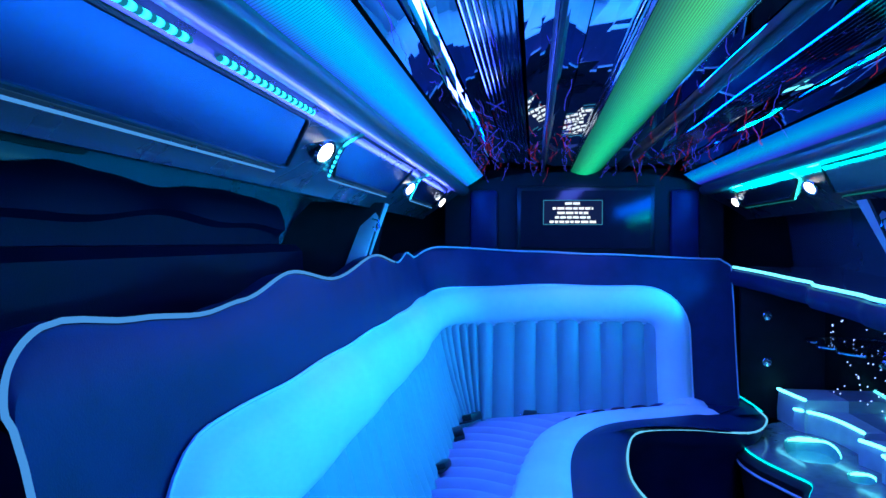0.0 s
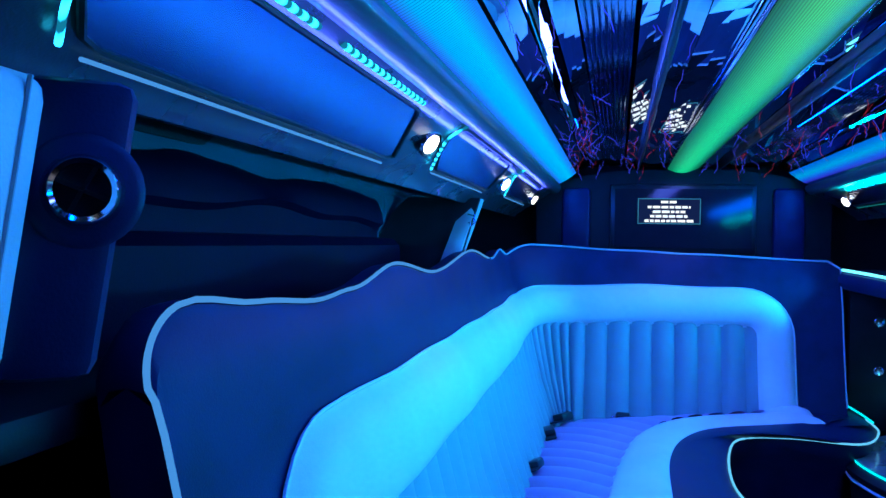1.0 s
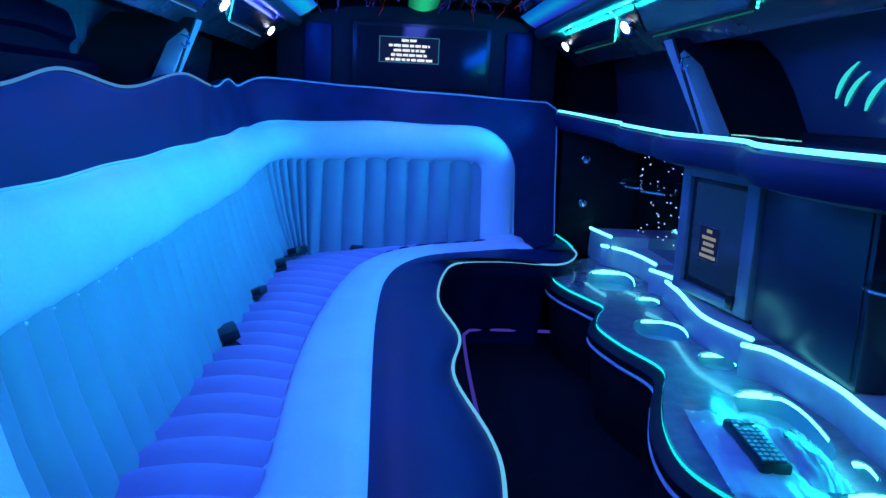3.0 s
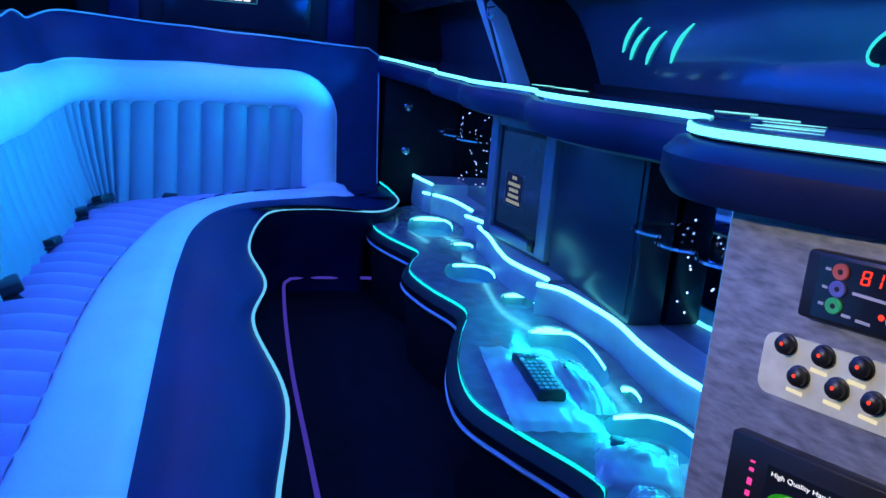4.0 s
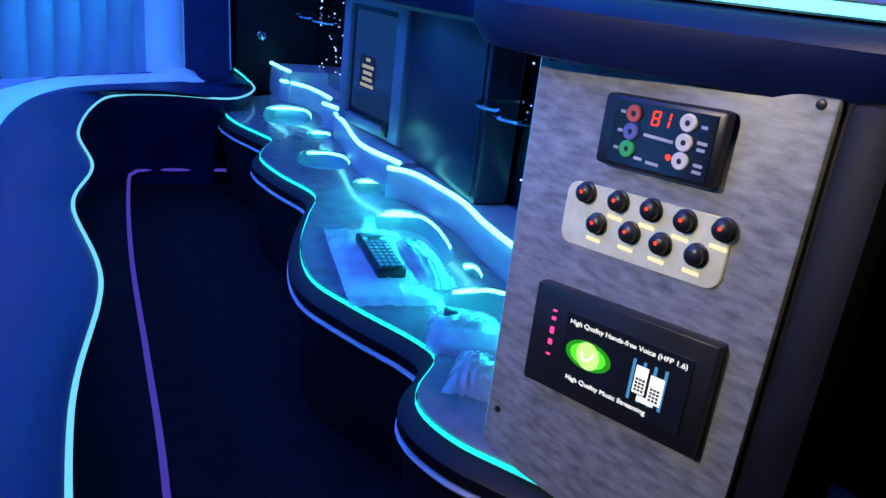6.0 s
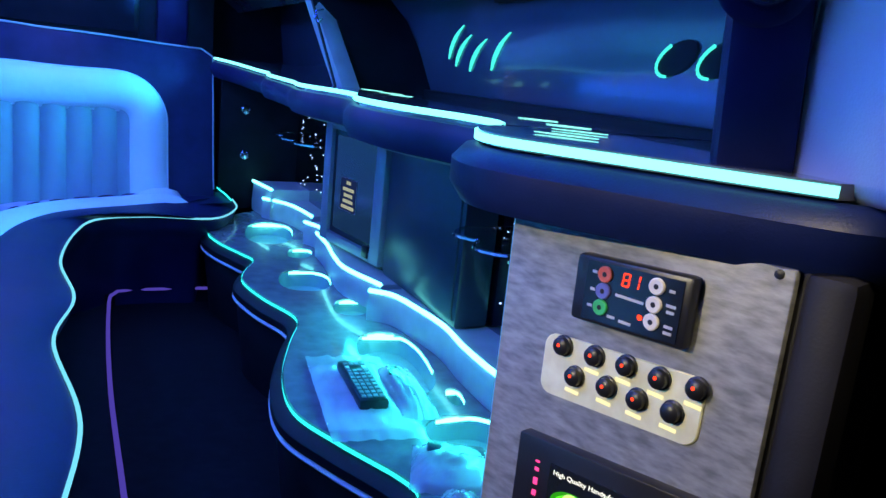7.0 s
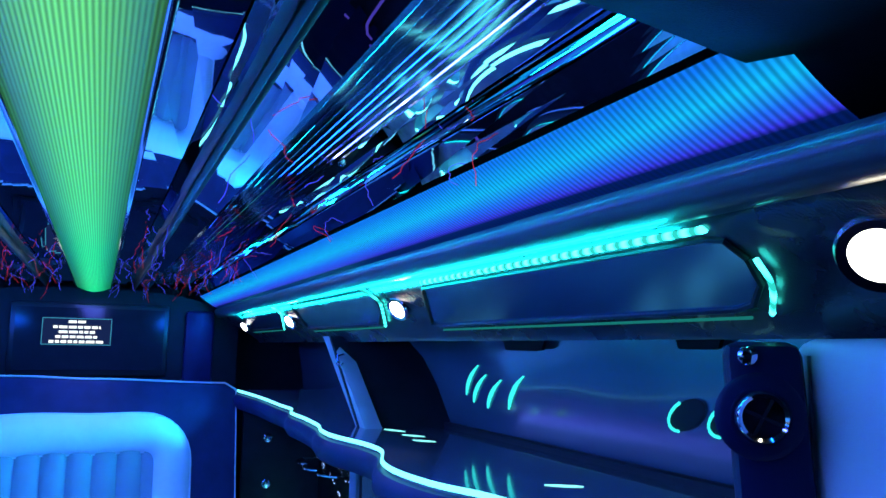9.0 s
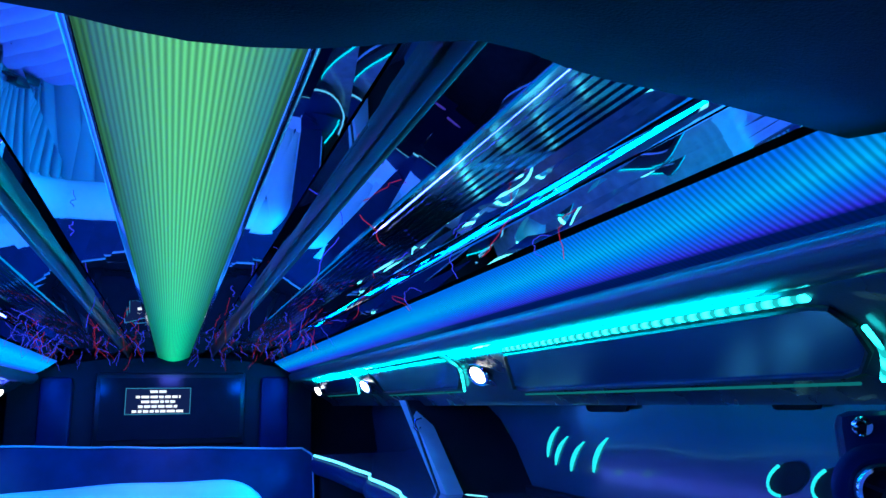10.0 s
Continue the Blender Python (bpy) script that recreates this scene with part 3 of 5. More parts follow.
def frame_edge(i, f):
    """Place on the padded frame's section i, from its outer edge (0.5) to its inner edge (-0.5)."""
    a, b = line[max(0, i - 1)], line[min(len(line) - 1, i + 1)]
    d = Vector((b[0] - a[0], b[1] - a[1])).normalized()
    w = f * smooth_line(PADW, line[i][0])
    return line[i][0] - d.y * w, line[i][1] + d.x * w


rows = []
for i in range(len(line)):
    rows.append([back_at(*frame_edge(i, 0.5 - k / 10), 0.006 + 0.046 * math.sin(math.pi * k / 10) ** 0.5) for k in range(11)])
part("frame_pad", loft(rows), WHITE, sofa, "bright white padded frame round the backrest")
for side_w in (0.5, -0.5):
    part("seam_cord", tube([back_at(*frame_edge(i, side_w), 0.010) for i in range(len(line))], 0.0032, 5), WHITE, sofa)

# fluted backrest channels inside the frame
edges_s, s = [], S_A + 0.06
while s < S_B - 0.06:
    edges_s.append(s)
    s += 0.088 if s < S_ARC - 0.1 or s > S_ARC + ARC * 0.8 else 0.06
edges_s.append(S_B - 0.02)
rb = random.Random(3)
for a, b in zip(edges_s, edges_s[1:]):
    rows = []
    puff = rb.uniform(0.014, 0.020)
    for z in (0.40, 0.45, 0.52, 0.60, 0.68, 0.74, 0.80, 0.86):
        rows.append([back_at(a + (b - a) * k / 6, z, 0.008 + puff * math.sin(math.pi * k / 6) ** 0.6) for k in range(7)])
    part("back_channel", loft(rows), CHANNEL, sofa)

# seat: flutes, pale band, dark front band with a wavy lit edge
C0 = [(-0.275, 0.45, 0.43), (-0.272, 1.2, 0.43), (-0.262, 2.0, 0.43), (-0.255, 2.75, 0.43), (-0.20, 3.08, 0.43), (-0.05, 3.19, 0.43), (0.25, 3.21, 0.43), (0.56, 3.215, 0.44)]
C1 = [(-0.02, 0.45, 0.495), (-0.03, 1.15, 0.495), (-0.046, 1.6, 0.495), (-0.04, 2.0, 0.495), (-0.005, 2.40, 0.495), (0.06, 2.74, 0.495), (0.22, 3.0, 0.50), (0.56, 3.19, 0.505)]
C2 = [(0.155, 0.45, 0.525), (0.142, 1.1, 0.525), (0.132, 1.6, 0.525), (0.130, 2.0, 0.525), (0.147, 2.38, 0.525), (0.215, 2.66, 0.525), (0.36, 2.84, 0.525), (0.72, 3.02, 0.52)]
C3 = [(0.326, 0.484, 0.495), (0.316, 0.894, 0.495), (0.349, 1.262, 0.495), (0.301, 1.641, 0.495), (0.336, 1.921, 0.495), (0.301, 2.256, 0.495), (0.337, 2.614, 0.495), (0.407, 2.808, 0.495), (0.58, 2.86, 0.495), (0.786, 2.863, 0.49), (0.905, 3.09, 0.485), (0.932, 3.328, 0.48)]
N = 96
l0, l1, l2, l3 = (even(curve(c), N) for c in (C0, C1, C2, C3))


def cushion(a, b, i0, i1, puff, drop_a=0.05, drop_b=0.0, n=8, flute=False):
    rows = []
    for i in range(i0, i1 + 1):
        f = (i - i0) / max(1, i1 - i0)
        end = math.sin(math.pi * f) ** 0.5 if flute else 1.0
        row = []
        for k in range(n + 1):
            g = k / n
            p = a[i].lerp(b[i], g)
            row.append(p + Vector((0, 0, puff * math.sin(math.pi * g) ** 0.5 * (0.35 + 0.65 * end) - (0.006 * (1 - end) if flute else 0))))
        rows.append(row)
    return loft(rows)


for i in range(0, N, 3):
    fl = []
    for j in range(5):
        fl.append(i + j * 3 / 4)

    def at(line_pts, q):
        k = min(N - 1, int(q))
        return line_pts[k].lerp(line_pts[k + 1], q - k)

    rows = []
    for j, q in enumerate(fl):
        e = math.sin(math.pi * j / 4) ** 0.6
        rows.append([at(l0, q).lerp(at(l1, q), k / 6 * 1.07) + Vector((0, 0, 0.004 + 0.012 * e + 0.012 * math.sin(math.pi * k / 6))) for k in range(7)])
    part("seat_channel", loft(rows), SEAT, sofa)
part("pale_band", cushion(l1, l2, 0, N, 0.022), WHITE, sofa, "pale padded band along the seat")
part("front_band", cushion(l2, l3, 0, N, 0.012), DARK, sofa, "dark leather seat front band")
part("edge_light", tube([p + Vector((0.004, 0, 0.002)) for p in l3], 0.0036, 6), E_SEATEDGE, sofa, "thin lit line along the wavy seat edge")
inward = []
for i, p in enumerate(l3):
    a, b = l3[max(0, i - 1)], l3[min(N, i + 1)]
    d = (b - a).normalized()
    inward.append(Vector((-d.y, d.x, 0)))
part("seat_front", loft([[p + Vector((0, 0, -0.004)), p + w * 0.004 + Vector((0, 0, -0.03)), p + w * 0.02 + Vector((0, 0, -0.06)), p + w * 0.07 + Vector((0, 0, -0.12)), Vector((p.x, p.y, FLOOR)) + w * 0.09] for p, w in zip(l3, inward)]), DARK, sofa)
under = loft([[p + Vector((-0.02, 0, -0.02)), Vector((p.x - 0.02, p.y, FLOOR))] for p in l0])
part("seat_base", under, BLACK, sofa)
end_fill = bmesh.new()
loop = [(0.56, 3.215, 0.44), (0.56, 3.19, 0.505), (0.72, 3.02, 0.52), (0.885, 3.08, 0.515), (0.885, 3.33, 0.51), (0.56, 3.33, 0.45)]
end_fill.faces.new([end_fill.verts.new((x, y, 0.512)) for x, y, z in loop])
part("end_panel", end_fill, DARK, sofa, "", False)
part("edge_light", tube([(0.872, 3.33, 0.528), (0.885, 3.20, 0.524), (0.887, 3.08, 0.522)], 0.004, 6), E_TEAL, sofa, "short teal light line")
part("band_end", turned((0.63, 3.19, 0.485), ((0.085, 0), (0.088, 0.02), (0.07, 0.045), (0.03, 0.058)), (0, 0, 1)), WHITE, sofa, "rounded end of the pale band")

# violet light line on the carpet along the seat
tube_pts = even(curve([(0.415, 0.6, 0.2), (0.428, 1.15, 0.2), (0.424, 1.53, 0.2), (0.416, 2.1, 0.2), (0.43, 2.7, 0.2), (0.46, 2.93, 0.2), (0.60, 2.955, 0.2), (0.80, 2.95, 0.2)]), 40)
plinth = thing("floor_plinth", (0.6, 2.0, FLOOR), "low black carpeted plinth edged with a violet light line", "plinth", kind="structure")
part("light_line", tube([p + Vector((0.006, -0.009, 0.006)) for p in tube_pts], 0.006, 6), E_VIOLET, plinth, "violet light line")
part("step", loft([[p + Vector((0, 0, 0.0)), Vector((p.x, p.y, FLOOR - 0.01)), Vector((p.x - 0.2 if i < 30 else p.x, p.y if i < 30 else p.y + 0.2, FLOOR - 0.01)), Vector((p.x - 0.2 if i < 30 else p.x, p.y if i < 30 else p.y + 0.2, 0.198))] for i, p in enumerate(tube_pts)], True), CARPET, plinth)


def buckle(x, y, z, turn, big=1.0):
    b = thing("seat_belt_buckle", (x, y, z), "black seat belt buckle lying on the seat", "seat belt buckle", "seat belt buckles")
    m = pose(x, y, z, 0, -18, turn)
    part("housing", box((-0.022 * big, -0.034 * big, 0), (0.022 * big, 0.034 * big, 0.03 * big), 0.007, m=m), PLASTIC, b)
    part("tongue", box((-0.014 * big, 0.03 * big, 0.010), (0.014 * big, 0.055 * big, 0.015), 0.002, m=m), CHROME, b)
    part("strap", box((-0.02 * big, -0.075 * big, 0.004), (0.02 * big, -0.03 * big, 0.009), 0.002, m=m), BLACK, b)


for q in ((-0.235, 1.97, 0.452, 20, 1.2), (-0.24, 2.42, 0.452, -10, 0.9), (-0.235, 2.83, 0.452, 10, 1.0), (-0.20, 3.05, 0.455, -30, 1.1), (0.02, 3.16, 0.455, 80, 0.8), (0.36, 3.17, 0.458, 100, 1.1)):
    buckle(*q)

# ---- the bar along the right side ----
CT = 0.441          # counter top height
FRONT = [(0.911, 3.195), (0.822, 3.028), (0.775, 2.871), (0.792, 2.715), (0.837, 2.568), (0.861, 2.469), (0.811, 2.349), (0.782, 2.234), (0.806, 2.067), (0.849, 1.92), (0.845, 1.837), (0.794, 1.711), (0.733, 1.523), (0.715, 1.356), (0.761, 1.22), (0.822, 1.084), (0.828, 1.016), (0.767, 0.938), (0.752, 0.881), (0.772, 0.807), (0.822, 0.729), (0.905, 0.604), (1.01, 0.457)]
fl = [Vector((p.x, p.y, 0)) for p in even(curve([(x, y, 0) for x, y in FRONT], 8), 150)]
bar = thing("bar_counter", (1.0, 2.0, FLOOR), "wavy grey bar counter with padded edge and lit cup wells", "bar counter")


def oval(cx, cy, rx, ry, turn=0, n=26, power=0.8):
    m = Matrix.Rotation(radians(turn), 2)
    out = []
    for k in range(n):
        a = 2 * math.pi * k / n
        c, s_ = math.cos(a), math.sin(a)
        out.append(Vector((cx, cy)) + m @ Vector((rx * math.copysign(abs(c) ** power, c), ry * math.copysign(abs(s_) ** power, s_))))
    return out


WELLS = ((0.995, 2.87, 0.088, 0.19, -14), (1.03, 2.55, 0.040, 0.075, -22), (0.962, 2.22, 0.078, 0.115, -14), (1.02, 1.95, 0.048, 0.075, -22), (0.995, 1.56, 0.078, 0.19, -10), (1.045, 1.345, 0.018, 0.045, -14), (1.0, 1.17, 0.084, 0.098, 0))
holes = [oval(*w) for w in WELLS]
slab = new("scratch_slab", bpy.data.meshes.new("scratch_slab"))
strip_rows = [[(p.x, p.y, CT - 0.014), (p.x, p.y, CT), (1.22, p.y + 0.25 * (1 if p.y > 3.0 else 0), CT), (1.22, p.y + 0.25 * (1 if p.y > 3.0 else 0), CT - 0.014)] for p in fl]
bm = loft(strip_rows, True, True)
bmesh.ops.recalc_face_normals(bm, faces=bm.faces)
bm.to_mesh(slab.data)
bm.free()
cutters = []
for hl in holes:
    bm = loft([[(q.x, q.y, z) for q in hl] for z in (CT - 0.05, CT + 0.05)], True, True)
    bmesh.ops.recalc_face_normals(bm, faces=bm.faces)
    me = bpy.data.meshes.new("scratch_cut")
    bm.to_mesh(me)
    bm.free()
    cutters.append(new("scratch_cut", me))
    mod = slab.modifiers.new("cut", "BOOLEAN")
    mod.operation, mod.solver, mod.object = "DIFFERENCE", "EXACT", cutters[-1]
bpy.context.view_layer.update()
cut = bpy.data.meshes.new_from_object(slab.evaluated_get(bpy.context.evaluated_depsgraph_get()))
for o in (slab, *cutters):
    bpy.data.objects.remove(o)
bm = bmesh.new()
bm.from_mesh(cut)
bpy.data.meshes.remove(cut)
part("counter_top", bm, COUNTERTOP, bar, "grey laminate counter top", False)
outw = []
for i, p in enumerate(fl):
    d = (fl[min(150, i + 1)] - fl[max(0, i - 1)]).normalized()
    outw.append(Vector((d.y, -d.x, 0)))
if outw[40].x > 0:
    outw = [-w for w in outw]
part("edge_light", loft([[p + w * 0.003 + Vector((0, 0, z)) for z in ((CT - 0.011), (CT - 0.002))] for p, w in zip(fl, outw)]), E_TEAL, bar, "teal light line under the counter edge", False)
pad = [(0.0, (CT - 0.014)), (0.014, (CT - 0.017)), (0.026, (CT - 0.03)), (0.026, (CT - 0.046)), (0.02, (CT - 0.054)), (0.0, (CT - 0.058))]
part("edge_pad", loft([[p + w * d + Vector((0, 0, z)) for d, z in pad] for p, w in zip(fl, outw)]), BLACK, bar, "black padded counter edge")
part("piping", tube([p + w * 0.022 + Vector((0, 0, (CT - 0.057))) for p, w in zip(fl, outw)], 0.0055, 6), WHITE, bar, "white piping under the padded edge")
part("front_skirt", loft([[p + w * 0.004 + Vector((0, 0, (CT - 0.058))), p + w * 0.012 + Vector((0, 0, 0.34)), p - w * 0.0 + Vector((0, 0, 0.25)), p - w * 0.01 + Vector((0, 0, FLOOR))] for p, w in zip(fl, outw)]), BLACK, bar)
# aqua glow inside the wells put into the liner's base colour
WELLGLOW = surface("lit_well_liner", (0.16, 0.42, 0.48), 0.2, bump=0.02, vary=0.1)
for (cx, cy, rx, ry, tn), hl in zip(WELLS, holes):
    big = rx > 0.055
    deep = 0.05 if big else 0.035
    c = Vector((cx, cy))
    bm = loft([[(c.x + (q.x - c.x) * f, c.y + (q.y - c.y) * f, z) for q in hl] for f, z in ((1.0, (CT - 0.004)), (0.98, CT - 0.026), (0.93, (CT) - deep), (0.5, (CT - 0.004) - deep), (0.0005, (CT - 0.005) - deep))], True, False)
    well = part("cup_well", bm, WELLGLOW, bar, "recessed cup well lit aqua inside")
    arc_ = [q for q in hl if (q.x - cx) * 0.6 + (q.y - cy) * 0.5 * rx / ry > 0.12 * rx]
    arc_.sort(key=lambda q: q.y)
    part("rim_light", loft([[(c.x + (q.x - c.x) * 0.985, c.y + (q.y - c.y) * 0.985, z) for z in ((CT - 0.012), (CT - 0.004))] for q in arc_]), E_CUP, well, "bright aqua light inside the rim", False)

# raised wavy riser behind the wells, with a light along its top
RISER = ([(1.022, 3.325), (1.036, 3.21), (1.052, 3.10)], [(1.028, 3.149), (1.098, 3.042), (1.124, 2.925), (1.135, 2.787)], [(1.082, 2.691), (1.108, 2.616), (1.124, 2.542)], [(1.076, 2.51), (1.066, 2.361), (1.039, 2.18), (1.034, 2.052), (1.076, 1.882)], [(1.028, 1.839), (1.076, 1.786), (1.098, 1.658), (1.106, 1.541), (1.092, 1.413), (1.088, 1.274), (1.098, 1.15), (1.07, 1.0), (0.98, 0.90)])
for k, pts in enumerate(RISER):
    ln = curve([(x, y, 0) for x, y in pts], 8)
    rz = 0.562 if k == 0 else 0.518
    part("riser", loft([[p + Vector((-0.004, 0, CT)), p + Vector((-0.006, 0, 0.48)), p + Vector((0.0, 0, rz)), p + Vector((0.012, 0, rz + 0.003)), Vector((1.21, p.y + 0.0, rz + 0.003)), Vector((1.21, p.y, CT))] for p in ln], True, True), RISERFACE, bar, "pale wavy riser")
    part("riser_light", tube([p + Vector((-0.003, 0, rz + 0.003)) for p in ln], 0.006, 6), E_RISER, bar, "bright cyan light along the riser")

# back of the bar: smoked mirror with points of light
solid("bar_back_mirror", box((1.205, 0.6, 0.40), (1.218, 3.34, 0.97)), SMOKED, "smoked mirror at the back of the bar", "mirror", "structure", smooth=False)
far_panel = thing("bar_end_panel", (1.0, 3.36, 0.46), "black bar end panel with small chrome catches", "panel")
part("board", box((0.875, 3.345, 0.44), (1.22, 3.37, 1.02), 0.004), BLACK, far_panel)
for z in (0.86, 0.67):
    part("catch", turned((0.98, 3.346, z), ((0.018, 0), (0.018, 0.006), (0.012, 0.009)), (0, -1, 0)), CHROME, far_panel, "small chrome catch")
stars, rs = bmesh.new(), random.Random(12)
for k in range(190):
    y = rs.uniform(2.30, 3.3) if k < 110 else rs.uniform(0.95, 1.5)
    z = rs.uniform(0.57, 0.92)
    disc((1.2045, y, z), 0.0022 + 0.0016 * rs.random() ** 3, 0.0015, 0.002, (-1, 0, 0), 5, stars)
solid("star_lights", stars, E_STAR, "tiny blue points of light set in the bar mirror", "star lights", "stuff")

# small television in a grey frame, angled
tvd = Vector((0.050, -0.36, 0)).normalized()
nrm_tv = Vector((tvd.y, -tvd.x, 0))
tv = thing("bar_television", (1.09, 2.19, 0.56), "small television in a grey frame with a white message", "television")
tv_m = Matrix(((tvd.x, -nrm_tv.x, 0, 1.074), (tvd.y, -nrm_tv.y, 0, 2.195), (0, 0, 1, 0.732), (0, 0, 0, 1))) @ Matrix.Diagonal((1.28, 1, 1, 1))
for lo, hi in (((-0.156, 0, -0.195), (-0.118, 0.06, 0.195)), ((0.112, 0, -0.195), (0.156, 0.06, 0.195)), ((-0.118, 0, 0.155), (0.112, 0.06, 0.195)), ((-0.118, 0, -0.195), (0.112, 0.06, -0.165))):
    part("surround_rail", box(lo, hi, 0.004, m=tv_m), GREYPLASTIC, tv)
part("stand", box((-0.14, 0.03, -0.24), (0.14, 0.07, -0.19), 0.004, m=tv_m), PLASTIC, tv)
part("bezel", box((-0.118, 0.012, -0.165), (0.112, 0.05, 0.155), 0.004, m=tv_m), PLASTIC, tv)
part("screen", box((-0.095, 0.008, -0.145), (0.105, 0.014, 0.14), m=tv_m), LCD, tv)
part("latch", box((0.085, -0.006, -0.185), (0.110, 0.01, -0.150), 0.003, m=tv_m), PLASTIC, tv)
message(tv, tv_m @ pose(-0.02, 0.0075, -0.03), 0.085, 0.10, glow("dim_message_text", (0.6, 0.65, 0.6), 0.5), GREYPLASTIC)
spk = thing("bar_speaker_box", (1.15, 1.75, 0.56), "tall black box speaker standing in the bar", "speaker")
part("cabinet", box((1.112, 1.515, 0.521), (1.20, 1.985, 0.952), 0.012), LACQUER, spk)
part("grille", box((1.107, 1.53, 0.54), (1.114, 1.97, 0.935), 0.003), LACQUER, spk)

# clear glass holders hanging in the bar
for y0, y1, z in ((2.70, 3.20, 0.785), (1.12, 1.50, 0.757)):
    sh = thing("glass_shelf", (1.15, (y0 + y1) / 2, z), "clear scalloped glass shelf in the bar", "glass shelf", "glass shelves")
    pts = []
    for k in range(25):
        f = k / 24
        pts.append((1.10 - 0.035 * abs(math.sin(math.pi * 3 * f)) - 0.03 * math.sin(math.pi * f), y0 + (y1 - y0) * f))
    pts += [(1.203, y1), (1.203, y0)]
    part("pane", plate(pts, z, z + 0.008), SHELFGLASS, sh, "", False)
    part("edge", tube([(x, y, z + 0.004) for x, y in pts[:25]], 0.004, 5), CHROME, sh)

# upper shelf over the bar with lit wavy edge and padded roll below
SHELF = [(0.85, 3.36), (0.895, 3.1), (0.915, 2.86), (0.93, 2.70), (0.905, 2.60), (0.912, 2.45), (0.905, 2.25), (0.878, 2.12), (0.872, 1.98), (0.898, 1.80), (0.893, 1.66), (0.838, 1.50), (0.824, 1.38), (0.838, 1.24), (0.875, 1.12), (0.885, 1.02), (0.86, 0.945)]
SHZ = 1.02
sl = even(curve([(x, y, 0.04 * max(0.0, (y - 2.3) / 1.06) ** 1.3) for x, y in SHELF], 8), 110)
shelf = thing("upper_bar_shelf", (1.0, 2.1, 0.95), "glossy dark shelf over the bar with a lit wavy edge", "shelf", kind="structure")
part("shelf_top", loft([[p + Vector((0, 0, SHZ - 0.02)), p + Vector((0, 0, SHZ)), Vector((1.27, p.y, p.z + SHZ)), Vector((1.27, p.y, p.z + SHZ - 0.02))] for p in sl], True, True), SHELFTOP, shelf, "", False)
sw = []
for i, p in enumerate(sl):
    d = (sl[min(110, i + 1)] - sl[max(0, i - 1)]).normalized()
    sw.append(Vector((d.y, -d.x, 0)).normalized())
if sw[50].x > 0:
    sw = [-w for w in sw]
part("edge_light", loft([[p + w * d + Vector((0, 0, SHZ + z)) for d, z in ((0.0, 0.002), (0.005, 0.0), (0.006, -0.005), (0.003, -0.008))] for p, w in zip(sl, sw)]), E_SHELF, shelf, "bright cyan light along the shelf edge")
rollp = [(-0.01, -0.012), (0.012, -0.016), (0.022, -0.032), (0.022, -0.055), (0.010, -0.075), (-0.03, -0.085), (-0.35, -0.085)]
part("padded_roll", loft([[p + w * d + Vector((0, 0, SHZ + z)) for d, z in rollp] for p, w in zip(sl, sw)]), DARK, shelf, "dark padded roll under the shelf")
NZ = 1.019
NEAR = [(0.862, 0.955), (0.80, 0.90), (0.766, 0.835), (0.762, 0.775), (0.793, 0.71), (0.836, 0.638), (0.885, 0.55), (0.925, 0.49)]
nl = even(curve([(x, y, 0) for x, y in NEAR], 8), 50)
part("near_top", plate([(p.x, p.y) for p in nl] + [(1.27, 0.49), (1.27, 0.945), (0.88, 0.945)], NZ - 0.014, NZ), SHELFTOP, shelf, "", False)
nw = []
for i, p in enumerate(nl):
    d = (nl[min(50, i + 1)] - nl[max(0, i - 1)]).normalized()
    nw.append(Vector((d.y, -d.x, 0)))
if nw[25].x > 0:
    nw = [-w for w in nw]
part("edge_light", loft([[p + w * 0.004 + Vector((0, 0, NZ + z)) for z in (-0.012, -0.002)] for p, w in zip(nl, nw)]), E_SHELF, shelf, "broad bright cyan light band", False)
wrap = even(curve([(x, y, 0) for x, y in NEAR + [(0.945, 0.474), (0.98, 0.468), (1.14, 0.467)]], 8), 70)
ww = []
for i, p in enumerate(wrap):
    d = (wrap[min(70, i + 1)] - wrap[max(0, i - 1)]).normalized()
    ww.append(Vector((d.y, -d.x, 0)))
rolln = [(-0.004, -0.016), (0.014, -0.020), (0.028, -0.036), (0.028, -0.062), (0.014, -0.082), (-0.03, -0.088), (-0.2, -0.088)]
part("padded_roll", loft([[p + w * d + Vector((0, 0, NZ + z)) for d, z in rolln] for p, w in zip(wrap, ww)]), DARK, shelf, "dark padded roll under the shelf")

# ---- control panel ----
PD = Vector((0.2943, -0.9557, 0))
PN = Vector((-0.9557, -0.2943, 0))
PM = Matrix(((PD.x, -PN.x, 0, 0.803), (PD.y, -PN.y, 0, 0.777), (0, 0, 1, 0), (0, 0, 0, 1)))     # u along, y into, z up
ctrl = thing("control_cabinet", (0.88, 0.65, 0.46), "grey laminate control panel on a black bar cabinet", "control panel")
part("cabinet", box((-0.012, 0.010, 0.437), (0.33, 0.20, 0.945), 0.006, m=PM), BLACK, ctrl)
part("panel", box((-0.015, -0.001, 0.437), (0.303, 0.010, 0.945), 0.003, m=PM), PANEL, ctrl, "grey veined laminate panel")
part("side_trim", box((0.305, 0.004, 0.40), (0.352, 0.05, 0.947), 0.012, m=PM), BLACK, ctrl)
for u, z in ((0.001, 0.932), (0.289, 0.939), (0.0035, 0.5006), (0.29, 0.505)):
    part("screw", turned(PM @ Vector((u, -0.001, z)), ((0.0045, 0), (0.004, 0.002), (0.001, 0.0026)), PN, 12), PLASTIC, ctrl, "black screw head")
part("edge_light", box((-0.0152, 0.000, 0.468), (-0.0146, 0.003, 0.942), m=PM), E_CYANDIM, ctrl, "thin teal light along the panel edge", False)


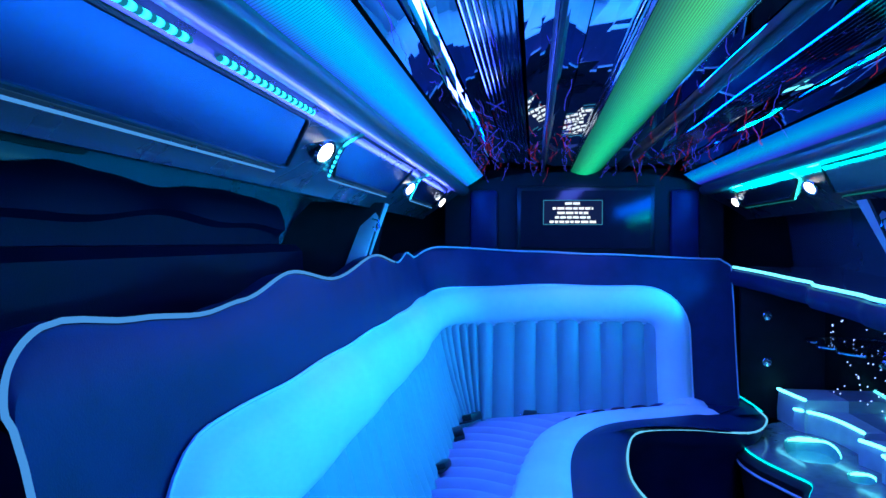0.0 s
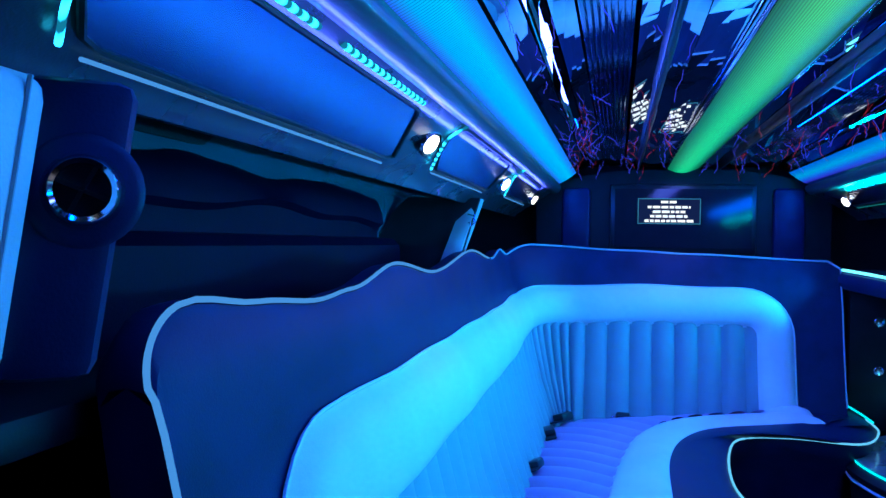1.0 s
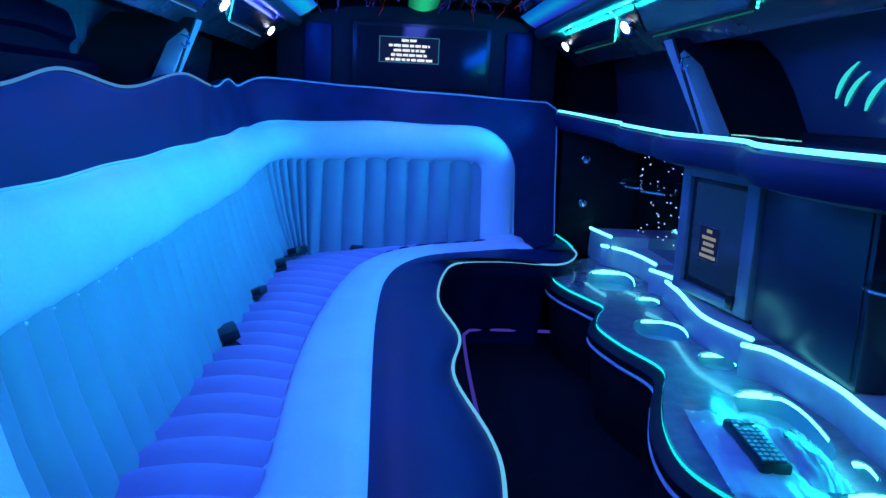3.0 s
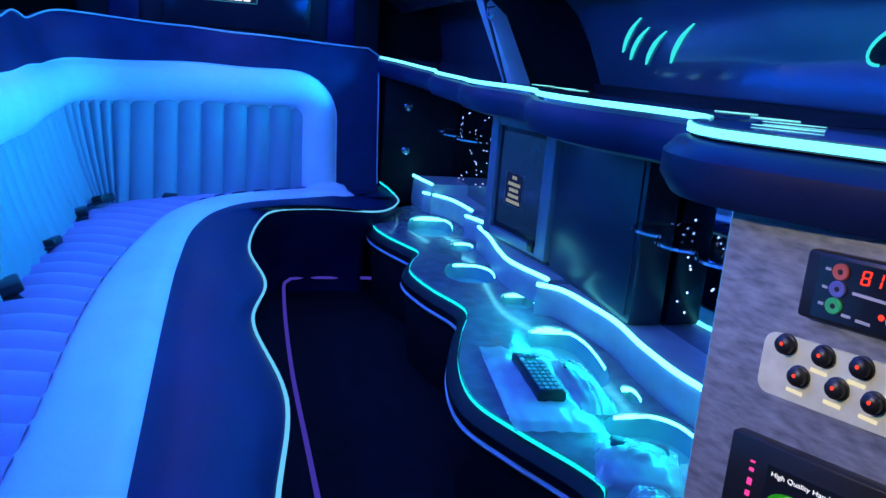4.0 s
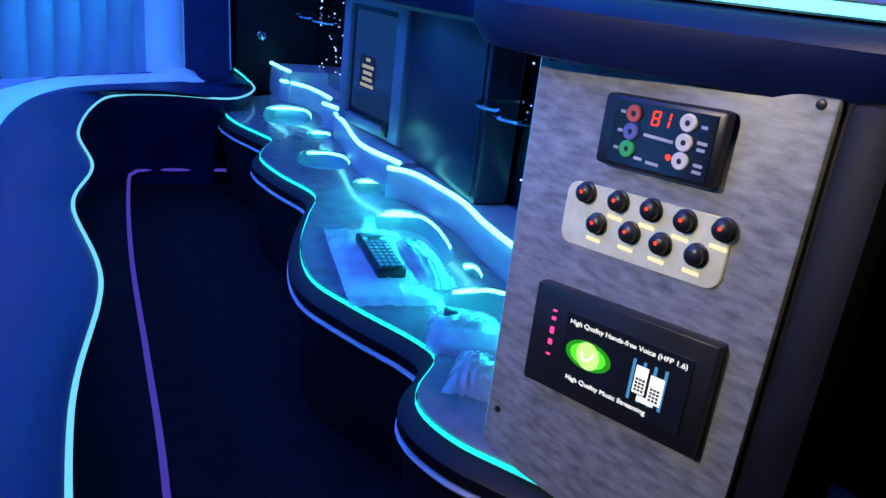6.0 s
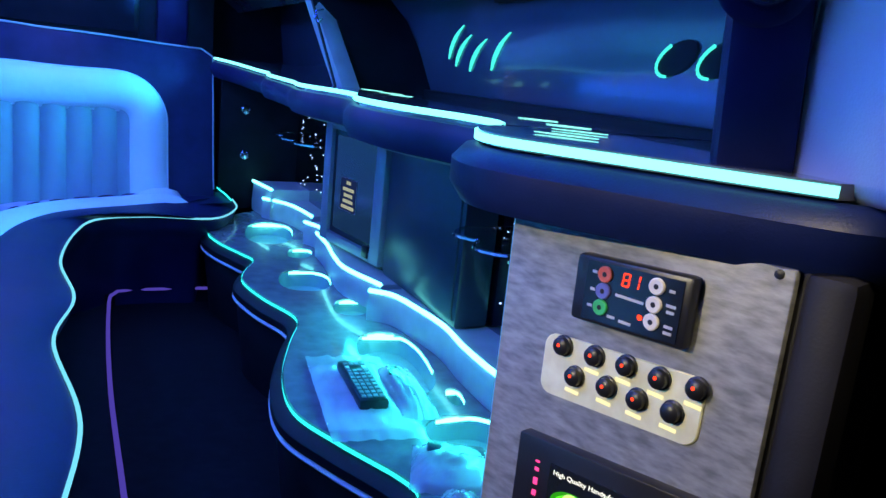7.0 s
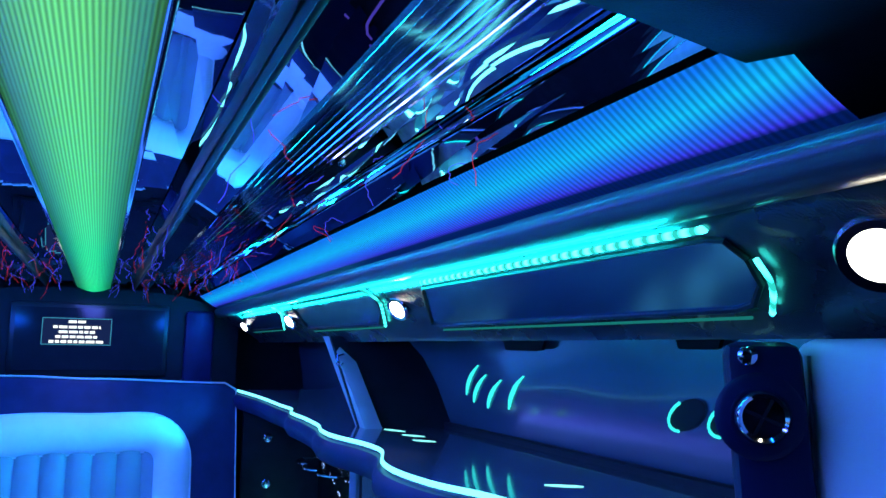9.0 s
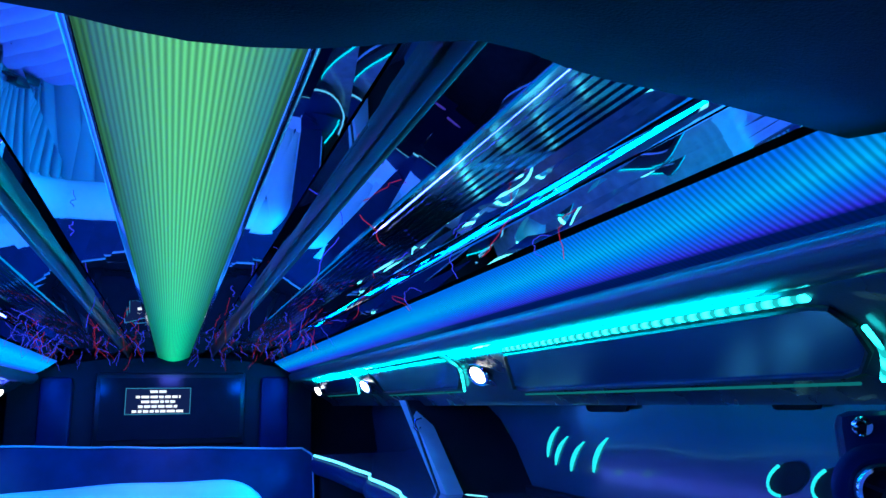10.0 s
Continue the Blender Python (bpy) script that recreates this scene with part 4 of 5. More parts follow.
def writing(text, size, m, material, owner, name="text", label=""):
    cu = bpy.data.curves.new(name, "FONT")
    cu.body, cu.size, cu.align_x, cu.align_y, cu.extrude = text, size, "CENTER", "CENTER", 0.0002
    tmp = bpy.data.objects.new("scratch_text", cu)
    me = bpy.data.meshes.new_from_object(tmp)
    bpy.data.objects.remove(tmp)
    me.transform(m @ pose(0, 0, 0, 90, 0, 0))
    me.materials.clear()
    me.materials.append(material)
    ob = new(name, me)
    ob.parent = owner
    if owner.type == "EMPTY":
        ob.matrix_parent_inverse = Matrix.Translation(-owner.location)
    return tagged(ob, label)


def mounted(u, z, lift):
    """A place on the panel whose level lines lift a little along it."""
    return PM @ Matrix(((1, 0, 0, u), (0, 1, 0, 0), (lift, 0, 1, z), (0, 0, 0, 1)))


cm_ = mounted(0.1575, 0.8812, 0.052)
cl = part("climate_unit", box((-0.066, -0.018, -0.035), (0.066, 0.0, 0.035), 0.005, m=cm_), PLASTIC, ctrl, "black climate control unit")
part("face", box((-0.050, -0.0195, -0.030), (0.058, -0.017, 0.030), m=cm_), SCREEN, cl)
B_RED, B_BLUE, B_GREEN, B_WHITE = (surface(n, c, 0.4, bump=0.05) for n, c in (("red_button", (0.6, 0.12, 0.08)), ("blue_button", (0.12, 0.14, 0.4)), ("green_button", (0.04, 0.5, 0.15)), ("white_button", (0.75, 0.72, 0.65))))
for u, z, mat, lab in ((0.1305, 0.8993, B_RED, "red round button"), (0.1305, 0.8822, B_BLUE, "blue round button"), (0.1298, 0.8653, B_GREEN, "green round button"),
                       (0.1886, 0.9028, B_WHITE, "white round button"), (0.1884, 0.885, B_WHITE, "white round button"), (0.1884, 0.868, B_WHITE, "white round button")):
    bt = part("button", turned(PM @ Vector((u, -0.019, z)), ((0.0082, 0), (0.0082, 0.003), (0.007, 0.004), (0.0032, 0.0036)), PN, 20), mat, cl, lab)
    part("mark", turned(PM @ Vector((u, -0.0226, z)), ((0.0028, 0), (0.002, 0.0008)), PN, 8), PLASTIC, bt)
for x0, lit in ((-0.0075, "abcdefg"), (0.0075, "bc")):
    bm = bmesh.new()
    for seg, lo, hi in (("a", (-0.0042, 0.0075), (0.0042, 0.0093)), ("g", (-0.0042, -0.0009), (0.0042, 0.0009)), ("d", (-0.0042, -0.0093), (0.0042, -0.0075)),
                        ("b", (0.0038, 0.0010), (0.0056, 0.0086)), ("c", (0.0038, -0.0086), (0.0056, -0.0010)), ("f", (-0.0056, 0.0010), (-0.0038, 0.0086)), ("e", (-0.0056, -0.0086), (-0.0038, -0.0010))):
        if seg in lit:
            box((x0 + lo[0], -0.0203, lo[1]), (x0 + hi[0], -0.0196, hi[1]), bm=bm)
    bm.transform(PM @ Matrix(((0.74, 0, 0.06, 0.160), (0, 1, 0, 0), (0.05, 0, 0.74, 0.9), (0, 0, 0, 1))))
    part("digit", bm, E_RED, cl, "red lit digit", False)
part("lamp", turned(PM @ Vector((0.1748, -0.0196, 0.868)), ((0.003, 0), (0.002, 0.001)), PN, 10), E_RED, cl, "red pilot light")
GREYTEXT = surface("grey_print", (0.5, 0.5, 0.52), 0.5, bump=0.0)
for u0, u1, z in ((0.118, 0.150, 0.8695), (0.088, 0.0935, 0.886), (0.088, 0.0935, 0.868), (0.087, 0.0925, 0.851), (0.112, 0.121, 0.846), (0.126, 0.140, 0.845), (0.175, 0.181, 0.889), (0.174, 0.184, 0.875), (0.175, 0.183, 0.869), (0.175, 0.184, 0.855), (0.175, 0.184, 0.849)):
    part("print", box((u0 + 0.0265, -0.0201, z + 0.0115), (u1 + 0.0265, -0.0194, z + 0.0143), m=PM), GREYTEXT, cl, "unreadable grey print", False)

plate_m = mounted(0.150, 0.7858, 0.070)
outline = []
for cx_, cz_, a0 in ((0.081, 0.020, 0), (-0.081, 0.020, 90), (-0.081, -0.020, 180), (0.081, -0.020, 270)):
    outline += [(cx_ + 0.0145 * math.cos(radians(a0 + 15 * k)), cz_ + 0.0145 * math.sin(radians(a0 + 15 * k))) for k in range(7)]
rows = [[(x * f, y, z * f) for x, z in outline] for f, y in ((1.0, 0.001), (1.0, -0.003), (0.985, -0.0042))]
bm = loft(rows, True)
bm.faces.new([bm.verts.new((x * 0.985, -0.0042, z * 0.985)) for x, z in outline])
bmesh.ops.remove_doubles(bm, verts=bm.verts, dist=0.00001)
bmesh.ops.transform(bm, matrix=plate_m, verts=bm.verts)
bmesh.ops.recalc_face_normals(bm, faces=bm.faces)
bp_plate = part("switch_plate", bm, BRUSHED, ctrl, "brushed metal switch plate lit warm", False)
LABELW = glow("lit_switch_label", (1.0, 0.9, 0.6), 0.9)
BUTTONS = ((0.0818, 0.8062), (0.1229, 0.8087), (0.1615, 0.8118), (0.1993, 0.8125), (0.2387, 0.8169), (0.1018, 0.7785), (0.1426, 0.7822), (0.1791, 0.7829), (0.2178, 0.7853))
for k, (u, z) in enumerate(BUTTONS):
    knob = part("push_button", turned(PM @ Vector((u, -0.004, z)), ((0.0115, 0), (0.0115, 0.003), (0.0098, 0.004), (0.0095, 0.009), (0.0065, 0.0115), (0.0015, 0.012)), PN, 22), PLASTIC, bp_plate, "round black push button")
    if k != 8:
        part("pilot", turned(PM @ Vector((u, -0.0155, z + 0.002)), ((0.0022, 0), (0.0016, 0.0012)), PN, 8), E_RED, knob, "small red pilot light")
    if k:
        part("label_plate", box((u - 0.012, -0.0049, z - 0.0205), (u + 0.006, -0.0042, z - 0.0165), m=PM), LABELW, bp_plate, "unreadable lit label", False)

rd_m = mounted(0.1565, 0.6441, 0.092)
rc_m = rd_m @ Matrix.Translation((0.002, 0, -0.0015)) @ Matrix.Diagonal((0.88, 1, 0.79, 1))
rad = part("radio", box((-0.111, -0.016, -0.0605), (0.111, 0.002, 0.0605), 0.003, m=rd_m), PLASTIC, ctrl, "black radio with a lit colour screen")
part("screen", box((-0.072, -0.0175, -0.051), (0.102, -0.0155, 0.051), m=rc_m), SCREEN, rad)
E_WTXT = glow("screen_white", (0.9, 0.92, 1.0), 1.2)
writing("High Quality Hands-free Voice (HFP 1.6)", 0.0098, rc_m @ pose(0.015, -0.0178, 0.040), E_WTXT, rad, "screen_text", "white screen text")
writing("High Quality Music Streaming", 0.0098, rc_m @ pose(0.0, -0.0178, -0.042), E_WTXT, rad, "screen_text", "white screen text")
E_GRN, E_GRN2, E_SBLUE = glow("screen_green", (0.08, 0.85, 0.05), 1.1), glow("screen_dark_green", (0.02, 0.35, 0.02), 0.8), glow("screen_blue", (0.08, 0.35, 0.75), 0.7)
for r, w, mat in ((0.034, 0.85, E_GRN2), (0.027, 0.8, E_GRN)):
    b = turned((0, 0, 0), ((r, 0), (r * 0.98, 0.0003)), (0, -1, 0), 24)
    b.transform(rc_m @ Matrix.Translation((-0.032, -0.0176 - (0.034 - r) * 0.02, 0.0)) @ Matrix.Diagonal((1, 1, 0.62, 1)))
    part("screen_ring", b, mat, rad, "green screen symbol", False)
part("screen_symbol", turned(rc_m @ Vector((-0.032, -0.0179, 0.0)), ((0.0155, 0), (0.015, 0.0003)), PN, 22), glow("screen_lime", (0.45, 0.95, 0.25), 1.3), rad, "lime screen disc", False)
hs = even(curve([(-0.040, 0, 0.004), (-0.039, 0, -0.004), (-0.032, 0, -0.006), (-0.026, 0, 0.0), (-0.024, 0, 0.006)]), 12)
part("screen_symbol", tube([rc_m @ (p + Vector((0, -0.0185, 0))) for p in hs], 0.0012, 5), E_WTXT, rad, "white handset symbol")
for lo, hi in (((0.036, -0.02), (0.052, 0.018)), ((0.056, -0.026), (0.074, 0.012)), ((0.044, -0.030), (0.066, -0.022))):
    part("screen_symbol", box((lo[0], -0.0181, lo[1]), (hi[0], -0.0176, hi[1]), m=rc_m), E_WTXT, rad, "white screen symbol", False)
for x0, z0 in ((0.038, -0.017), (0.0585, -0.023)):
    bm = bmesh.new()
    for i in range(3):
        for j in range(4):
            box((x0 + i * 0.0045, -0.0184, z0 + j * 0.005), (x0 + 0.0033 + i * 0.0045, -0.0180, z0 + 0.0035 + j * 0.005), bm=bm)
    bm.transform(rc_m)
    part("screen_symbol", bm, PLASTIC, rad, "dark keys of a telephone symbol", False)
for k in range(4):
    part("screen_symbol", box((0.03 + k * 0.014, -0.0178, -0.032), (0.034 + k * 0.014, -0.0176, 0.025), m=rc_m), E_SBLUE, rad, "blue screen bar", False)
E_PINK = glow("radio_key_light", (1.0, 0.06, 0.35), 1.3)
for z, h in ((0.045, 0.003), (0.033, 0.005), (0.015, 0.010), (-0.003, 0.008), (-0.022, 0.003)):
    part("key_light", box((-0.096, -0.0168, z - h / 2), (-0.090, -0.0158, z + h / 2), m=rc_m), E_PINK, rad, "pink lit radio key", False)

# remote control in a clear bag, and two more bags on the counter
def bag(cx, cy, w, l, turn, z=0.443, seed=1, up=0.012):
    r = random.Random(seed)
    n, k = 22, 22
    rows = []
    m = pose(cx, cy, z, 0, 0, turn)
    for i in range(n + 1):
        row = []
        for j in range(k + 1):
            u, v = i / n - 0.5, j / k - 0.5
            h = up * max(0.0, (1 - (2 * u) ** 2)) ** 0.6 * max(0.0, (1 - (2 * v) ** 2)) ** 0.6
            h += 0.010 * abs(noise.noise(Vector((u * 5 + seed, v * 5, seed)))) + 0.004 * abs(noise.noise(Vector((u * 14, v * 14 + seed, 3))))
            row.append(m @ Vector((u * w + r.uniform(-1, 1) * 0.001, v * l + r.uniform(-1, 1) * 0.001, h + 0.001)))
        rows.append(row)
    return loft(rows)


b1 = thing("remote_bag", (0.86, 1.39, 0.443), "clear crumpled plastic bag holding a remote control", "plastic bag", "plastic bags")
part("film", bag(0.852, 1.392, 0.165, 0.40, -8, seed=2, up=0.007), BAG, b1)
part("sheet", box((-0.075, -0.15, 0.001), (0.075, 0.15, 0.003), m=pose(0.845, 1.385, 0.443, 0, 0, -8)), WHITE, b1, "white paper sheet", False)
rm = pose(0.862, 1.404, 0.449, 0, 0, -5)
rem = thing("remote_control", (0.862, 1.404, 0.447), "black remote control with rows of keys", "remote control")
part("body", box((-0.029, -0.102, 0), (0.029, 0.102, 0.022), 0.006, m=rm), PLASTIC, rem)
for i in range(10):
    for j in range(4):
        if i == 8 and j in (1, 2):
            continue
        part("key", box((-0.022 + j * 0.0118, -0.09 + i * 0.0178, 0.021), (-0.0135 + j * 0.0118, -0.079 + i * 0.0178, 0.0245), m=rm), WHITE if i == 8 else GREYPLASTIC, rem, "", False)
b4 = thing("cable_bag", (0.94, 1.385, 0.443), "clear bag with a dark folded cable inside", "plastic bag", "plastic bags")
part("film", bag(0.945, 1.375, 0.075, 0.25, -6, seed=11, up=0.030), BAG, b4)
part("adapter", box((-0.02, -0.085, 0.002), (0.02, 0.075, 0.018), 0.005, m=pose(0.942, 1.385, 0.447, 0, 0, -6)), PLASTIC, b4, "black adapter")
part("cable", tube(curve([(0.935, 1.31, 0.468), (0.95, 1.36, 0.470), (0.93, 1.42, 0.469), (0.955, 1.45, 0.468), (0.945, 1.34, 0.470)], 6), 0.004, 6), PLASTIC, b4)
b2 = thing("plastic_bag", (0.90, 1.06, 0.443), "clear crumpled plastic bag on the counter", "plastic bag", "plastic bags")
part("film", bag(0.905, 1.062, 0.14, 0.15, -25, seed=5, up=0.030), BAG, b2)
part("leaflet", box((-0.045, -0.05, 0.001), (0.045, 0.05, 0.006), 0.001, m=pose(0.90, 1.06, 0.444, 0, 0, -15)), surface("pale_leaflet", (0.35, 0.3, 0.45), 0.5), b2)
part("pouch", box((-0.05, -0.02, 0.008), (0.05, 0.02, 0.022), 0.006, m=pose(0.925, 1.10, 0.446, 0, 4, -22)), LACQUER, b2, "dark folded pouch")
b3 = thing("plastic_bag", (0.852, 0.93, 0.443), "small crumpled clear wrapper by the panel", "plastic bag", "plastic bags")
part("film", bag(0.855, 0.935, 0.075, 0.12, -35, seed=8, up=0.034), BAG, b3)

# ---- windows, pillars, rear side pads ----
WINDOW = surface("dark_window_panel", (0.055, 0.095, 0.14), 0.16, bump=0.0, vary=0.15, scale=3, spec=0.8, coat=0.4)
for side, nm in ((-1, "window_left"), (1, "window_right")):
    x_low, x_up = CX + side * 1.01, CX + side * 0.953
    win = thing(nm, (x_low, 1.9, 1.0), "dark glossy tinted side window of the cabin", "window", kind="structure")
    part("pane", loft([[(x_low, y, 0.97), (x_up, y, 1.345), (x_up + side * 0.006, y, 1.345), (x_low + side * 0.006, y, 0.97)] for y in (-0.69, 3.85)], True, True), WINDOW, win, "", False)
    lo, hi = sorted((x_low, x_low - side * 0.03))
    part("sill", box((lo, -0.69, 0.96), (hi, 3.69, 1.035 if side > 0 else 1.0), 0.006), BLACK, win)
    lo, hi = sorted((CX + side * 0.74, x_low + side * 0.02))
    part("soffit", box((lo, -0.69, 1.335), (hi, 3.85, 1.36), 0.004), BLACK, win)
    if side < 0:
        part("ledge", box((x_low, -0.69, 0.945), (-0.50, 3.69, 0.985), 0.01), BLACK, win)
        # wavy-topped reflection in the glass built as a solid, over a straight lower roll
        wave = ((0.55, 1.235), (0.9, 1.245), (1.08, 1.264), (1.2, 1.279), (1.33, 1.272), (1.52, 1.259), (1.70, 1.272), (1.83, 1.276), (2.0, 1.270), (2.2, 1.258))
        rows = []
        for k in range(61):
            y = 0.55 + 1.65 * k / 60
            zt = smooth_line(wave, y)
            fold = 0.010 * math.sin(y * 5.2) + 0.006 * math.sin(y * 13.0 + 1.0)
            rows.append([(-0.725, y, zt - 0.012), (-0.716, y, zt - 0.002), (-0.704, y, zt), (-0.692, y, zt - 0.010), (-0.680, y, zt - 0.04), (-0.674, y, 1.20 + fold), (-0.690, y, 1.188 + fold), (-0.694, y, 1.16), (-0.690, y, 1.14)])
        part("wavy_reflection", loft(rows), NAVYPAD, win, "dark solid with a wavy top standing for a window reflection")
        rows = []
        for k in range(2):
            y = 0.4 + 1.85 * k
            rows.append([(-0.70, y, 1.146), (-0.66, y, 1.144), (-0.64, y, 1.125), (-0.635, y, 1.05), (-0.64, y, 0.985)])
        part("lower_panel", loft(rows), NAVYPAD, win, "dark padded lower panel")
    # black scalloped trim hanging under the soffit; right ones are its reflection built solid
    for ya, yb, zb in ((0.93, 1.06, 1.252), (1.45, 1.68, 1.245)) if side > 0 else ((0.95, 1.30, 1.292),):
        xs_ = CX + side * 0.945
        out = [(ya + (yb - ya) * k / 14, 1.34 - (1.34 - zb) * min(1.0, math.sin(math.pi * k / 14) * 2.2) ** 0.5) for k in range(15)]
        part("scallop", loft([[(xs_, y, 1.34), (xs_, y, z), (xs_ + side * 0.008, y, z), (xs_ + side * 0.008, y, 1.34)] for y, z in out], True, True), BLACK, win, "black scalloped trim, on the right its reflection built solid", False)
    # pillar leaning with the glass
    p_low = 2.14 if side > 0 else 2.33
    pil = bmesh.new()
    rows = []
    for f in (0, 0.25, 0.5, 0.75, 1):
        z = 1.02 + 0.26 * f
        x = CX + side * (0.765 - 0.045 * f)
        yc = p_low + 0.23 * f
        rows.append([(x - side * 0.004, yc - 0.050, z), (x - side * 0.018, yc - 0.042, z), (x - side * 0.018, yc + 0.046, z), (x, yc + 0.055, z), (x + side * 0.03, yc + 0.045, z), (x + side * 0.03, yc - 0.05, z)])
    loft(rows, True, True, pil)
    p = thing("side_pillar", (CX + side * 0.75, 2.1, 1.02), "pale grey trimmed window pillar with a coat hook", "pillar", "side pillars", "structure")
    part("trim", pil, GREYTRIM, p)
    hx = CX + side * 0.725
    part("coat_hook", tube([(hx - side * a, p_low + b, c) for a, b, c in ((0, 0.115, 1.225), (0.02, 0.11, 1.22), (0.026, 0.105, 1.20), (0.014, 0.10, 1.188), (0.006, 0.10, 1.2))], 0.004, 6), CHROME, p, "small chrome coat hook")
    dk = bmesh.new()
    loopd = [(0.0, 1.02), (0.24, 1.02), (0.27, 1.05), (0.235, 1.22), (0.20, 1.28), (-0.02, 1.28)]
    f0 = [dk.verts.new((CX + side * (0.745 + u - 0.10 * (z - 1.02)), p_low + 0.01 - 0.32 * u + 0.62 * (z - 1.02), z)) for u, z in loopd]
    dk.faces.new(f0)
    ex = bmesh.ops.extrude_face_region(dk, geom=dk.faces[:])
    for v in ex["geom"]:
        if isinstance(v, bmesh.types.BMVert):
            v.co.y += 0.02
    part("door_panel", dk, BLACK, p, "black door frame panel", False)
    # vent column and white padded panel at the rear
    vx = CX + side * 0.67
    col = thing("vent_column", (vx, 0.6, 1.03), "dark upright column with a round chrome air vent", "vent column", "vent columns")
    cm = pose(0.897, 0.584, 0.008, 0, 0, -36) if side > 0 else pose(-0.40, 0.582, -0.006, 0, 0, 36)
    post = box((-0.031 if side > 0 else -0.046, 0.0, 1.0 if side > 0 else 1.035), (0.044 if side > 0 else 0.037, 0.035, 1.25 if side > 0 else 1.262), 0.014)
    for v in post.verts:
        v.co.x += side * max(0, 1.24 - v.co.z) * (0.06 if side > 0 else 0.14)
    post.transform(cm)
    part("post", post, DARK, col)
    vc = cm @ Vector((0, 0.0, 1.177))
    vn = (cm.to_3x3() @ Vector((0, -1, 0))).normalized()
    part("collar", turned(vc, ((0.043, 0), (0.041, 0.0025), (0.036, 0.004), (0.029, 0.0055), (0.025, 0.003)), vn, 32, cap=False), DARK, col)
    if side > 0:
        kc = cm @ Vector((-0.010, 0.002, 1.236))
        part("catch", turned(kc, ((0.008, -0.004), (0.0095, 0.0), (0.0095, 0.004), (0.006, 0.007), (0.002, 0.0075)), vn, 18), CHROME, col, "small chrome catch near the top")
    vent = part("vent_ring", turned(vc, ((0.0255, 0.003), (0.026, 0.014), (0.023, 0.020), (0.0195, 0.018), (0.019, 0.006)), vn, 32, cap=False), CHROME, col, "chrome vent ring")
    part("throat", turned(vc, ((0.0195, 0.001), (0.019, 0.006), (0.002, 0.007)), vn, 24), PLASTIC, vent)
    for tilt in (22, -62):
        part("vane", box((-0.0195, -0.017, -0.0016), (0.0195, -0.008, 0.0016), m=cm @ pose(0, 0, 1.177, 0, tilt, 0)), CHROME, vent)
    rp = thing("rear_side_pad", (CX + side * 0.78, 0.3, 0.95), "white quilted leather side pad behind the vent column", "side pad", "rear side pads")
    pm = pose(CX + 0.706, 0.60, 0, 0, 0, -8) if side > 0 else pose(-0.398, 0.555, 0, 0, 0, 3)
    lo, hi = ((0.0, -0.7, 0.93 if side < 0 else 1.0), (0.05, 0.0, 1.262)) if side > 0 else ((-0.05, -0.7, 1.03), (0.0, 0.0, 1.25))
    if side < 0:
        pm = pm @ Matrix(((1, 0, 0.167, -0.209), (0, 1, 0, 0), (0, 0, 1, 0), (0, 0, 0, 1)))
    part("pad", box(lo, hi, 0.02, m=pm, seg=3), WHITE, rp)
    xs = lo[0] if side > 0 else hi[0]
    part("seam", tube([pm @ Vector((xs - side * 0.0005, -0.03, z)) for z in (lo[2] + 0.02, 1.1, 1.245)], 0.002, 5), GREYTRIM, rp)

# lit cut-outs in the right window panel
E_SLOT = glow("slot_light", (0.03, 0.72, 0.74), 1.2)
slots = thing("window_cutouts", (1.24, 1.6, 1.1), "slanted and oval cut-outs edged with teal light", "light slots")


def pane_x(z):
    return CX + 1.01 - 0.05 * (z - 0.97) / 0.33 - 0.003


